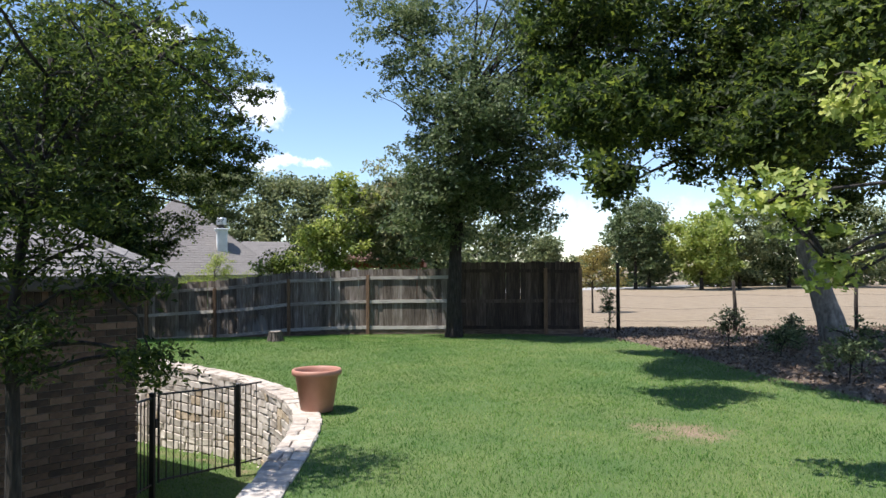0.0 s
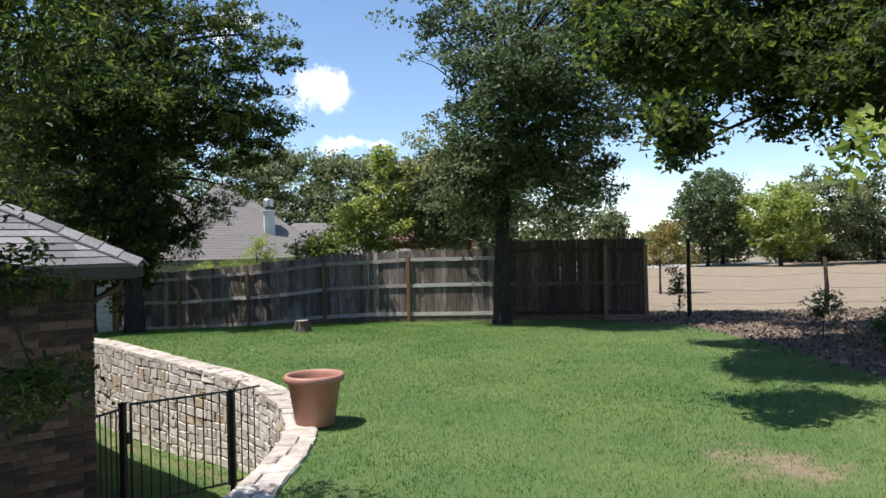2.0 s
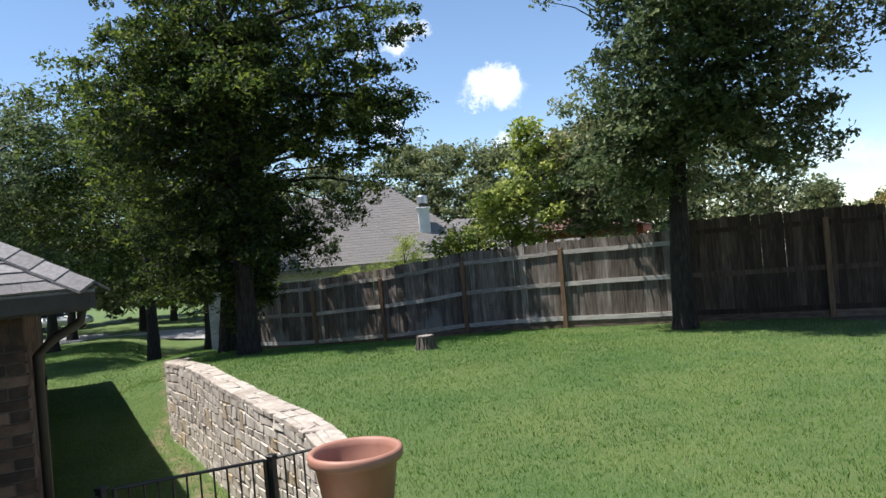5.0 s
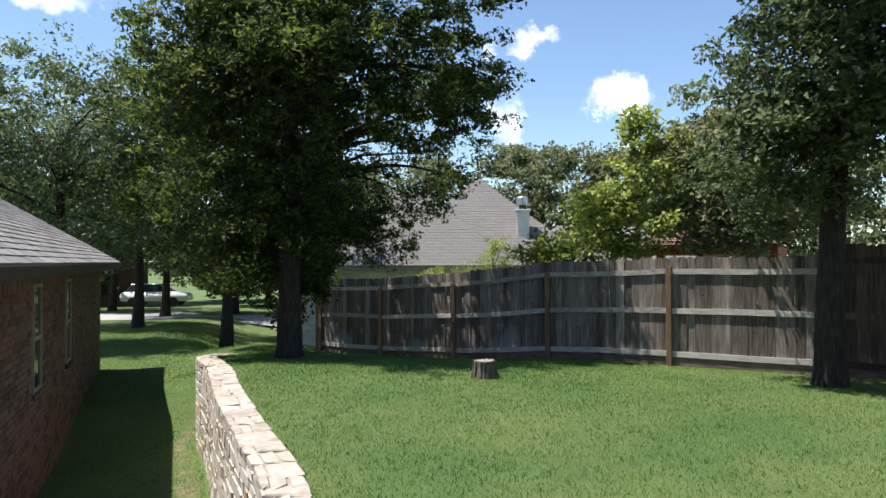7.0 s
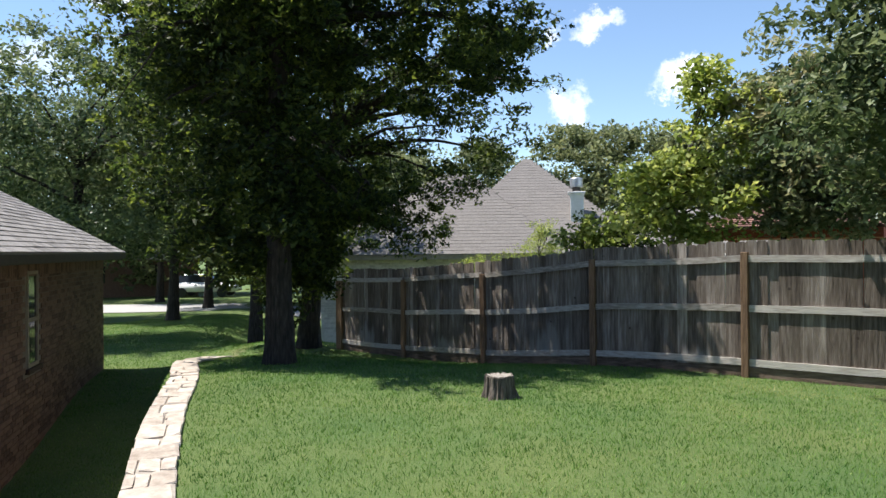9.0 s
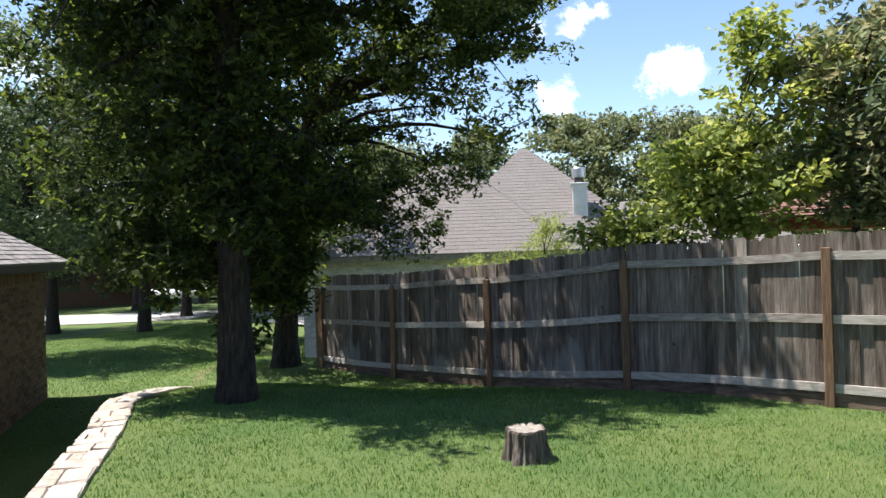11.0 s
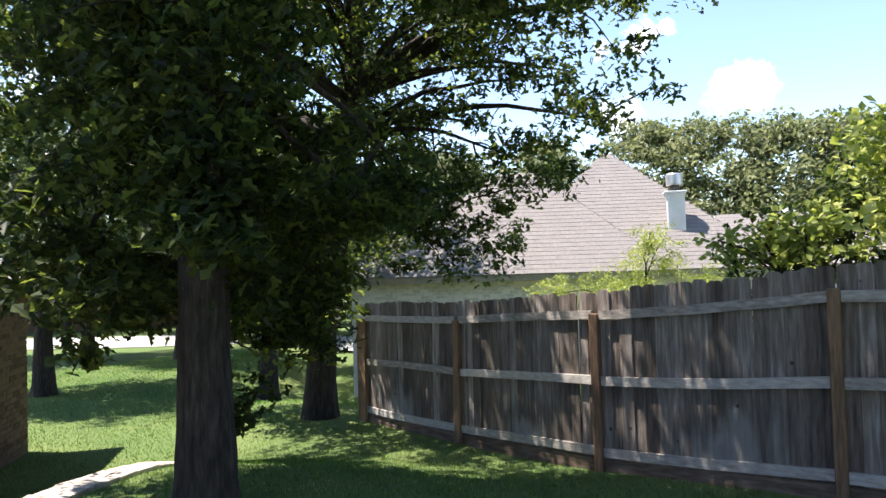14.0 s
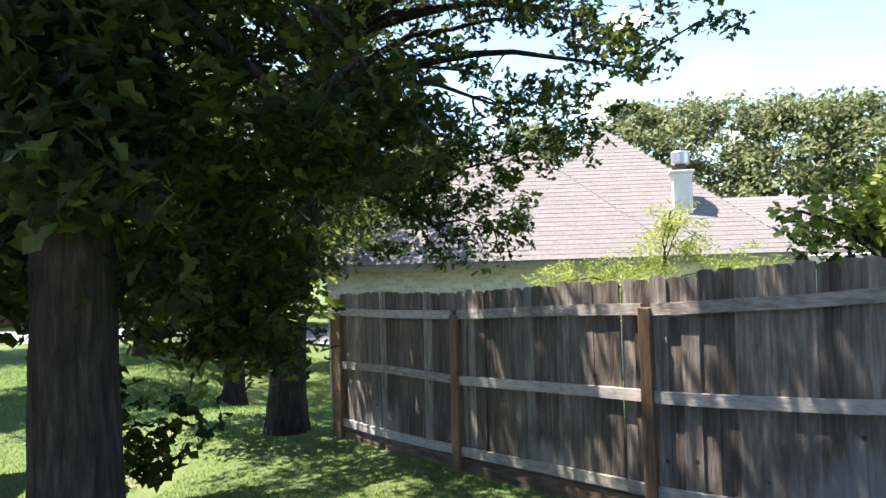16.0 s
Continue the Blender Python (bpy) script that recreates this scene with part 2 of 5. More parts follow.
M["fascia_pale"] = material("tan gutter", ((0.3, (0.2, 0.17, 0.13)), (0.7, (0.28, 0.24, 0.19))), scale=6, rough=0.6)
M["stone_tan"] = material("tan limestone", ((0.2, (0.3, 0.235, 0.16)), (0.7, (0.5, 0.405, 0.29))), scale=5, rough=0.92, bump=0.8, bump_scale=18, random=0.3, coords="World")
M["stone_mortar"] = material("wall joint", ((0.3, (0.26, 0.225, 0.19)), (0.7, (0.4, 0.36, 0.31))), scale=16, rough=0.95, bump=0.6)
M["shingle"] = material("grey asphalt shingle", ((0.2, (0.13, 0.122, 0.12)), (0.5, (0.2, 0.19, 0.187)), (0.8, (0.28, 0.265, 0.26))), scale=30, rough=0.9, bump=0.3, bump_scale=150, random=0.5, island=0.5)
M["shingle_far"] = material("grey-brown roof shingle", ((0.1, (0.11, 0.1, 0.094)), (0.5, (0.18, 0.166, 0.156)), (0.9, (0.24, 0.223, 0.21))), scale=14, rough=0.95, bump=0.2, bump_scale=60, island=0.12)
M["shingle_red"] = material("red-brown roof shingle", ((0.2, (0.06, 0.027, 0.021)), (0.5, (0.13, 0.06, 0.047)), (0.8, (0.22, 0.12, 0.1))), scale=14, rough=0.9, island=0.6)
M["red_paint"] = material("red stained wood", ((0.3, (0.22, 0.045, 0.022)), (0.7, (0.42, 0.1, 0.05))), scale=9, rough=0.7, stretch=(0.5, 4, 4))
M["fascia"] = material("grey-brown fascia", ((0.3, (0.035, 0.028, 0.023)), (0.7, (0.06, 0.05, 0.042))), scale=6, rough=0.6)
M["white_trim"] = material("off-white siding", ((0.3, (0.62, 0.63, 0.63)), (0.7, (0.76, 0.76, 0.75))), scale=4, rough=0.6)
M["metal"] = material("galvanised metal", ((0.3, (0.45, 0.46, 0.48)), (0.7, (0.6, 0.61, 0.63))), scale=8, rough=0.4, metal=0.8)
M["black_iron"] = material("black painted iron", ((0.3, (0.008, 0.008, 0.009)), (0.7, (0.02, 0.019, 0.018))), scale=25, rough=0.45, bump=0.2)
M["terracotta"] = material("terracotta plastic", ((0.25, (0.3, 0.14, 0.095)), (0.55, (0.39, 0.19, 0.135)), (0.8, (0.47, 0.26, 0.195))), scale=3.0, rough=0.55, bump=0.08, bump_scale=60, large=0.3)
M["soil"] = material("potting soil", ((0.3, (0.04, 0.028, 0.02)), (0.7, (0.1, 0.075, 0.055))), scale=30, rough=1.0, bump=1.0)
M["stump_bark"] = material("grey weathered stump wood", ((0.3, (0.025, 0.02, 0.016)), (0.5, (0.1, 0.082, 0.067)), (0.75, (0.24, 0.21, 0.18))), scale=14, stretch=(2.2, 2.2, 0.35), rough=0.95, bump=0.8, bump_scale=24)
M["stump_top"] = material("weathered cut wood", ((0.3, (0.19, 0.165, 0.14)), (0.7, (0.34, 0.31, 0.27))), scale=18, rough=0.95, bump=0.5)
M["asphalt"] = material("pale worn road", ((0.3, (0.3, 0.3, 0.3)), (0.7, (0.42, 0.41, 0.4))), scale=14, rough=0.9, bump=0.3)
M["glass"] = material("dark window glass", ((0.3, (0.02, 0.022, 0.025)), (0.7, (0.03, 0.032, 0.035))), scale=1.0, rough=0.05)
M["car_paint"] = material("silver car paint", ((0.3, (0.6, 0.61, 0.62)), (0.7, (0.7, 0.71, 0.72))), scale=2.0, rough=0.25)
M["rubber"] = material("tyre rubber", ((0.3, (0.015, 0.015, 0.015)), (0.7, (0.03, 0.03, 0.03))), scale=20, rough=0.85)
M["wire"] = material("rusted wire", ((0.3, (0.09, 0.07, 0.06)), (0.7, (0.2, 0.17, 0.15))), scale=20, rough=0.7, metal=0.5)
M["grass_blade"] = material("grass blade", ((0.25, (0.036, 0.105, 0.02)), (0.5, (0.088, 0.195, 0.036)), (0.72, (0.19, 0.29, 0.08)), (0.92, (0.42, 0.4, 0.19))), scale=0.7, rough=0.6, island=0.5, large=0.7, translucent=0.25, coords="World")
M["litter_leaf"] = material("dead leaf", ((0.2, (0.06, 0.04, 0.026)), (0.5, (0.16, 0.112, 0.078)), (0.85, (0.32, 0.25, 0.19))), scale=2.0, rough=0.9, island=0.7, coords="World")


# ---- builders ----
def link_mesh(name, bm, mat, parent=None, label="", smooth=False):
    me = bpy.data.meshes.new(name)
    bm.normal_update()
    bm.to_mesh(me)
    bm.free()
    for mm in (mat if isinstance(mat, (list, tuple)) else [mat]):
        me.materials.append(M[mm])
    if smooth:
        me.polygons.foreach_set("use_smooth", [True] * len(me.polygons))
    ob = new(name, me)
    if parent:
        ob.parent = parent
    if label:
        tagged(ob, label)
    return ob


def part(name, bm, mat, parent, label="", smooth=False):
    return link_mesh(name, bm, mat, parent, label, smooth)


def thing(name, label, category, group="", at=(0, 0, 0), turn=0):
    e = new(name)
    e.empty_display_size = 0.2
    e.matrix_world = pose(*at, 0, 0, turn)
    return tagged(e, label, category, group)


def raw_mesh(name, verts, faces, mat, parent=None, label="", smooth=False):
    """verts: n x 3 array; faces: n x k array."""
    me = bpy.data.meshes.new(name)
    verts = np.asarray(verts, dtype=np.float32)
    faces = np.asarray(faces, dtype=np.int32)
    k = faces.shape[1]
    me.vertices.add(len(verts))
    me.vertices.foreach_set("co", verts.ravel())
    me.loops.add(faces.size)
    me.loops.foreach_set("vertex_index", faces.ravel())
    me.polygons.add(len(faces))
    me.polygons.foreach_set("loop_start", np.arange(0, faces.size, k, dtype=np.int32))
    me.polygons.foreach_set("loop_total", np.full(len(faces), k, dtype=np.int32))
    me.polygons.foreach_set("use_smooth", np.full(len(faces), smooth))
    me.update(calc_edges=True)
    me.materials.append(M[mat])
    ob = new(name, me)
    if parent:
        ob.parent = parent
    if label:
        tagged(ob, label)
    return ob


def box(bm, lo, hi, m=None, bevel=0.0):
    r = bmesh.ops.create_cube(bm, size=1)
    vs = r["verts"]
    c = [(a + b) / 2 for a, b in zip(lo, hi)]
    s = [b - a for a, b in zip(lo, hi)]
    bmesh.ops.transform(bm, matrix=Matrix.Translation(c) @ Matrix.Diagonal((*s, 1)), verts=vs)
    if bevel:
        es = list({e for v in vs for e in v.link_edges})
        r2 = bmesh.ops.bevel(bm, geom=es, offset=bevel, segments=1, affect="EDGES")
        vs = list({v for f in r2["faces"] for v in f.verts} | {v for v in vs if v.is_valid})
    if m is not None:
        bmesh.ops.transform(bm, matrix=m, verts=vs)
    return vs


def tube(bm, pts, radii, seg=8, cap=True):
    """A tapered round tube along points."""
    rings = []
    pts = [Vector(p) for p in pts]
    prev = None
    for i, p in enumerate(pts):
        d = (pts[min(i + 1, len(pts) - 1)] - pts[max(i - 1, 0)]).normalized()
        if prev is None:
            a = d.orthogonal().normalized()
        else:
            a = (prev - d * prev.dot(d)).normalized()
        prev = a
        b = d.cross(a)
        rings.append([bm.verts.new(p + (a * math.cos(t) + b * math.sin(t)) * radii[i]) for t in [2 * math.pi * k / seg for k in range(seg)]])
    for r0, r1 in zip(rings, rings[1:]):
        for k in range(seg):
            bm.faces.new((r0[k], r0[(k + 1) % seg], r1[(k + 1) % seg], r1[k]))
    if cap:
        bm.faces.new(rings[-1])
        bm.faces.new(list(reversed(rings[0])))
    return rings


def lathe(bm, profile, seg=32):
    rings = [[bm.verts.new((r * math.cos(2 * math.pi * k / seg), r * math.sin(2 * math.pi * k / seg), z)) for k in range(seg)] for r, z in profile]
    for r0, r1 in zip(rings, rings[1:]):
        for k in range(seg):
            bm.faces.new((r0[k], r0[(k + 1) % seg], r1[(k + 1) % seg], r1[k]))
    return rings


# ---- the ground ----
# retaining wall: middle line, from the near end to the tail under the oak
WALL = [(-1.45, 2.0), (-1.48, 4.5), (-1.52, 6.0), (-1.60, 7.6), (-1.75, 9.0), (-2.05, 10.1), (-2.65, 11.1), (-3.55, 12.08), (-5.0, 13.2), (-6.4, 14.3), (-8.0, 15.68), (-9.35, 16.7), (-9.8, 17.25), (-10.3, 18.1), (-10.8, 18.8), (-11.35, 19.4)]
WALL_NP = np.array(WALL)


def wall_side(x, y):
    """Signed distance from the retaining wall's middle line, positive on the lawn's side, and how far along it."""
    best = np.full(np.shape(x), 1e9)
    sign = np.ones(np.shape(x))
    along = np.zeros(np.shape(x))
    run = 0.0
    n = len(WALL_NP)
    for i in range(n - 1):
        a, b = WALL_NP[i], WALL_NP[i + 1]
        d = b - a
        ln = np.hypot(*d)
        u = ((x - a[0]) * d[0] + (y - a[1]) * d[1]) / ln ** 2
        if i == 0:
            u = np.minimum(u, 1)
        elif i == n - 2:
            u = np.maximum(u, 0)
        else:
            u = np.clip(u, 0, 1)
        px, py = a[0] + u * d[0], a[1] + u * d[1]
        dist = np.hypot(x - px, y - py)
        s = np.where(d[0] * (y - a[1]) - d[1] * (x - a[0]) > 0, -1.0, 1.0)
        take = dist < best
        best = np.where(take, dist, best)
        sign = np.where(take, s, sign)
        along = np.where(take, run + u * ln, along)
        run += ln
    return best * sign, along


def smooth01(v, a, b):
    t = np.clip((v - a) / (b - a), 0, 1)
    return t * t * (3 - 2 * t)


def upper_height(x, y):
    z = 0.02 + 0.20 * np.exp(-(((x + 5.0) / 5.0) ** 2 + ((y - 16.0) / 3.0) ** 2)) + 0.14 * smooth01(y, 4.0, 0.0)
    z = z - 0.32 * smooth01(-x, 2.5, 9.0) * smooth01(y, 18.0, 21.5) - 0.07 * np.exp(-(((x + 1.6) / 1.4) ** 2 + ((y - 9.5) / 2.0) ** 2))
    z = z - (0.12 * smooth01(-x, 3.0, 11.5) + 0.03 * smooth01(-x, -1.0, 3.0)) * smooth01(y, 18.0, 20.8)
    z = z - 0.75 * smooth01(y, 22.8, 26.5) * smooth01(-x, -2.6, -0.5)
    z = z - 0.40 * smooth01(-x, 8.8, 12.5) * (1 - 0.9 * smooth01(y, 19.5, 21.5)) - 0.5 * smooth01(-x, 13, 19)
    return z


def lower_height(x, y):
    z = -1.15 - 0.2 * smooth01(y, 10.5, 13.5) + 0.5 * smooth01(-x, 10.0, 14.5)
    return z


def ground_height(x, y):
    x, y = np.asarray(x, float), np.asarray(y, float)
    d, s = wall_side(x, y)
    k = smooth01(d, -0.10, 0.10)
    up, lo = upper_height(x, y), lower_height(x, y)
    # past the wall's tail the two levels run together
    blend = smooth01(s, 19.3, 21.6)
    soft = smooth01(d, -2.6, 0.4)
    k = k * (1 - blend) + soft * blend
    z = lo * (1 - k) + up * k
    far = smooth01(-x, 20, 34)
    return z * (1 - far) + (-1.15) * far


def gz(x, y):
    return float(ground_height(np.array([x]), np.array([y]))[0])


def axis(knots):
    out = []
    for (a, b, step) in knots:
        n = max(1, round((b - a) / step))
        out += list(np.linspace(a, b, n, endpoint=False))
    return np.array(out + [knots[-1][1]])


def build_ground():
    xs = axis([(-900, -120, 130), (-120, -40, 10), (-40, -17, 1.0), (-17, 7, 0.1), (7, 14, 0.5), (14, 40, 3), (40, 120, 16), (120, 900, 130)])
    ys = axis([(-900, -60, 140), (-60, -6, 6), (-6, 3, 0.4), (3, 23, 0.1), (23, 34, 0.5), (34, 80, 4), (80, 200, 20), (200, 900, 140)])
    X, Y = np.meshgrid(xs, ys)
    Z = ground_height(X, Y)
    rs = np.random.RandomState(3)
    near = (np.abs(X) < 14) & (Y < 24)
    Z = Z + np.where(near, rs.normal(0, 0.004, Z.shape), 0)
    nx, ny = len(xs), len(ys)
    idx = np.arange(nx * ny).reshape(ny, nx)
    faces = np.stack([idx[:-1, :-1], idx[:-1, 1:], idx[1:, 1:], idx[1:, :-1]], -1).reshape(-1, 4)
    ob = raw_mesh("ground", np.stack([X, Y, Z], -1).reshape(-1, 3), faces, "ground", smooth=True)
    tagged(ob, "green mown lawn with a bare patch, leaf litter and a dry field beyond", "ground", kind="structure")
    at = ob.data.attributes.new("zones", "FLOAT_VECTOR", "POINT")
    zones = ground_zones(X.ravel(), Y.ravel())
    at.data.foreach_set("vector", np.stack(zones, -1).astype(np.float32).ravel())
    return ob


def lawn_edge(y):
    """x of the lawn's edge against the leaf litter."""
    return np.interp(y, [-5, 6, 9.6, 11.5, 13, 15, 17, 18.7, 19.6], [7.5, 6.6, 5.7, 5.4, 5.1, 5.0, 4.6, 4.2, 2.5])


def ground_zones(x, y):
    field = smooth01(y, 21.6, 22.6) * smooth01(x, 2.2, 4.0)
    litter = smooth01(x - lawn_edge(y), -0.25, 0.35) * (y < 24) * (1 - field)
    bare = np.exp(-(((x - 2.35) / 0.75) ** 2 + ((y - 8.4) / 0.95) ** 2)) * 0.55 + 0.4 * np.exp(-(((x - 2.9) / 0.5) ** 2 + ((y - 8.0) / 0.5) ** 2))
    dw, _ = wall_side(x, y)
    bare = np.maximum(bare, 0.55 * np.exp(-((dw + 0.45) / 0.35) ** 2) * (y > 9))
    return field, litter, bare


def ground_material():
    m = bpy.data.materials.new("ground")
    m.use_nodes = True
    nt = m.node_tree
    b = nt.nodes["Principled BSDF"]
    b.inputs["Roughness"].default_value = 0.95
    geo = nt.nodes.new("ShaderNodeNewGeometry")

    def noise_node(scale, detail=5.0, rough=0.6):
        n = nt.nodes.new("ShaderNodeTexNoise")
        n.inputs["Scale"].default_value, n.inputs["Detail"].default_value, n.inputs["Roughness"].default_value = scale, detail, rough
        nt.links.new(geo.outputs["Position"], n.inputs["Vector"])
        return n.outputs["Fac"]

    def ramp_node(sock, stops):
        r = nt.nodes.new("ShaderNodeValToRGB")
        while len(r.color_ramp.elements) < len(stops):
            r.color_ramp.elements.new(0.5)
        for e, (p, c) in zip(r.color_ramp.elements, stops):
            e.position, e.color = p, (*c, 1)
        nt.links.new(sock, r.inputs["Fac"])
        return r.outputs["Color"]

    def mix_node(fac, a, c, kind="MIX"):
        n = nt.nodes.new("ShaderNodeMix")
        n.data_type, n.blend_type = "RGBA", kind
        if isinstance(fac, float):
            n.inputs["Factor"].default_value = fac
        else:
            nt.links.new(fac, n.inputs["Factor"])
        nt.links.new(a, n.inputs["A"])
        nt.links.new(c, n.inputs["B"])
        return n.outputs["Result"]

    fine = ramp_node(noise_node(55, 6, 0.7), ((0.28, (0.04, 0.08, 0.018)), (0.5, (0.08, 0.135, 0.032)), (0.74, (0.15, 0.195, 0.06))))
    broad = ramp_node(noise_node(0.55, 4), ((0.35, (0.05, 0.11, 0.023)), (0.62, (0.145, 0.175, 0.05))))
    lawn = mix_node(0.45, fine, broad)
    at = nt.nodes.new("ShaderNodeAttribute")
    at.attribute_name = "zones"
    sep = nt.nodes.new("ShaderNodeSeparateXYZ")
    nt.links.new(at.outputs["Vector"], sep.inputs[0])
    edge = noise_node(3.5, 5)

    def threshold(sock, lo, hi):
        a = nt.nodes.new("ShaderNodeMath")
        nt.links.new(sock, a.inputs[0])
        nt.links.new(edge, a.inputs[1])
        r = nt.nodes.new("ShaderNodeMapRange")
        r.interpolation_type = "SMOOTHSTEP"
        r.inputs["From Min"].default_value, r.inputs["From Max"].default_value = lo, hi
        nt.links.new(a.outputs[0], r.inputs["Value"])
        return r.outputs["Result"]

    dirt = ramp_node(noise_node(30, 6), ((0.3, (0.17, 0.11, 0.07)), (0.7, (0.33, 0.245, 0.165))))
    litter = ramp_node(noise_node(28, 6, 0.7), ((0.3, (0.045, 0.03, 0.02)), (0.5, (0.13, 0.092, 0.066)), (0.72, (0.27, 0.21, 0.16))))
    field = ramp_node(noise_node(1.6, 8, 0.7), ((0.3, (0.175, 0.135, 0.088)), (0.7, (0.285, 0.225, 0.155))))
    c = mix_node(threshold(sep.outputs[2], 0.85, 1.35), lawn, dirt)
    c = mix_node(threshold(sep.outputs[1], 0.85, 1.15), c, litter)
    c = mix_node(threshold(sep.outputs[0], 0.9, 1.1), c, field)
    nt.links.new(c, b.inputs["Base Color"])
    bp = nt.nodes.new("ShaderNodeBump")
    bp.inputs["Strength"].default_value, bp.inputs["Distance"].default_value = 0.7, 0.03
    nt.links.new(noise_node(70, 5, 0.7), bp.inputs["Height"])
    nt.links.new(bp.outputs["Normal"], b.inputs["Normal"])
    M["ground"] = m


ground_material()
build_ground()


# ---- timber fence ----
FENCE_POSTS = [(3.62, 20.0), (2.65, 20.02), (0.2, 20.1), (-2.27, 20.27), (-4.56, 20.62), (-6.82, 21.1), (-9.1, 21.75), (-11.3, 22.3)]
POST_TOP = [1.82, 1.82, 1.72, 1.67, 1.65, 1.6, 1.58, 1.56]


def build_fence():
    f = thing("timber_fence", "weathered grey cedar board fence with three rails and brown posts", "fence")
    rng = random.Random(5)
    boards = []
    for k in range(5):      # board shapes with dog-eared tops
        bm = bmesh.new()
        w, h, t, ear = 0.0695, 1.0, 0.016, 0.028
        outline = [(-w, 0), (w, 0), (w, h - ear / 1.8), (w - ear, h), (-w + ear, h), (-w, h - ear / 1.8)]
        lean = rng.uniform(-0.012, 0.012)
        fr = [bm.verts.new((x, -t / 2 + lean * (z - 0.5), z)) for x, z in outline]
        bk = [bm.verts.new((x, t / 2 + lean * (z - 0.5), z)) for x, z in outline]
        bm.faces.new(fr)
        bm.faces.new(list(reversed(bk)))
        for i in range(6):
            bm.faces.new((fr[(i + 1) % 6], fr[i], bk[i], bk[(i + 1) % 6]))
        me = bpy.data.meshes.new("board")
        bmesh.ops.recalc_face_normals(bm, faces=bm.faces)
        bm.to_mesh(me)
        bm.free()
        me.materials.append(M["wood_fence"])
        boards.append(me)
    # copies with tree shade in the colour, for the two bays right of the oak
    shade_boards = []
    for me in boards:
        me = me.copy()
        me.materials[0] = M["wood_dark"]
        shade_boards.append(me)
    for i, ((x, y), top) in enumerate(zip(FENCE_POSTS, POST_TOP)):
        z = gz(x, y)
        bm = bmesh.new()
        box(bm, (-0.046, -0.046, -0.3), (0.046, 0.046, top), bevel=0.006)
        p = part("post", bm, "wood_post", f)
        p.matrix_local = pose(x, y - 0.03, z, rng.uniform(-0.6, 0.6), rng.uniform(-0.5, 0.5), rng.uniform(-3, 3))
        if i == len(FENCE_POSTS) - 1:
            bm = bmesh.new()
            box(bm, (-0.046, -0.046, -0.3), (0.046, 0.046, top), bevel=0.006)
            part("post", bm, "wood_post", f).matrix_local = pose(x - 0.13, y + 0.04, z, 0, 0, 0)
    for i in range(len(FENCE_POSTS) - 1):
        (x0, y0), (x1, y1) = FENCE_POSTS[i], FENCE_POSTS[i + 1]
        z0, z1 = gz(x0, y0), gz(x1, y1)
        ln = math.hypot(x1 - x0, y1 - y0)
        dx, dy = (x1 - x0) / ln, (y1 - y0) / ln
        tall = 0.17 if i < 2 else 0.0
        for h in (0.2, 0.92, 1.585 + tall * 0.9):
            bm = bmesh.new()
            n = 6
            sag = rng.uniform(-0.02, 0.015)
            rows = []
            for k in range(n + 1):
                u = k / n
                s = 0.047 + (ln - 0.094) * u
                zz = z0 + (z1 - z0) * u + h + sag * math.sin(math.pi * u) + rng.uniform(-0.003, 0.003)
                cx, cy = x0 + dx * s, y0 + dy * s
                nxn, nyn = -dy, dx                      # away from the lawn is +y
                if nyn < 0:
                    nxn, nyn = -nxn, -nyn
                tw = rng.uniform(-0.003, 0.003)
                rows.append([bm.verts.new((cx + nxn * (o + tw), cy + nyn * (o + tw), zz + v)) for o, v in ((-0.028, -0.045), (-0.028, 0.045), (0.008, 0.045), (0.008, -0.045))])
            for r0, r1 in zip(rows, rows[1:]):
                for q in range(4):
                    bm.faces.new((r0[q], r0[(q + 1) % 4], r1[(q + 1) % 4], r1[q]))
            bm.faces.new(rows[0])
            bm.faces.new(list(reversed(rows[-1])))
            bmesh.ops.recalc_face_normals(bm, faces=bm.faces)
            # rails of the first two bays take the shade-darkened colour too
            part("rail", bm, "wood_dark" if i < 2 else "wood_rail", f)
        n = round(ln / 0.139)
        for k in range(n):
            s = ln * (k + 0.5) / n
            u = s / ln
            ob = new("board", rng.choice(shade_boards if i < 2 else boards))
            ob.parent = f
            nx, ny = -dy, dx
            if ny < 0:
                nx, ny = -nx, -ny
            off = 0.018 + 0.017 * (k % 2) * (rng.random() < 0.35) + rng.uniform(0, 0.004)
            z = z0 + (z1 - z0) * u
            hgt = 1.80 + tall + rng.uniform(-0.02, 0.02)
            ob.matrix_local = Matrix.Translation((x0 + dx * s + nx * off, y0 + dy * s + ny * off, z + 0.02)) @ pose(0, 0, 0, 0, rng.uniform(-0.5, 0.5), math.degrees(math.atan2(-dy, -dx)) + rng.uniform(-0.8, 0.8)) @ Matrix.Diagonal((ln / n / 0.133, 1, hgt, 1))
    # rot board along the foot of the boards
    for (x0, y0), (x1, y1) in zip(FENCE_POSTS, FENCE_POSTS[1:]):
        z0, z1 = gz(x0, y0), gz(x1, y1)
        ln = math.hypot(x1 - x0, y1 - y0)
        bm = bmesh.new()
        box(bm, (0.048, -0.008, -0.1), (ln - 0.048, 0.006, 0.135), bevel=0.003)
        ob = part("rot_board", bm, "wood_rot", f, "damp brown board along the ground")
        ob.matrix_local = pose(x0, y0, z0, 0, -math.degrees(math.atan2(z1 - z0, ln)), math.degrees(math.atan2(y1 - y0, x1 - x0)))
    return f


build_fence()


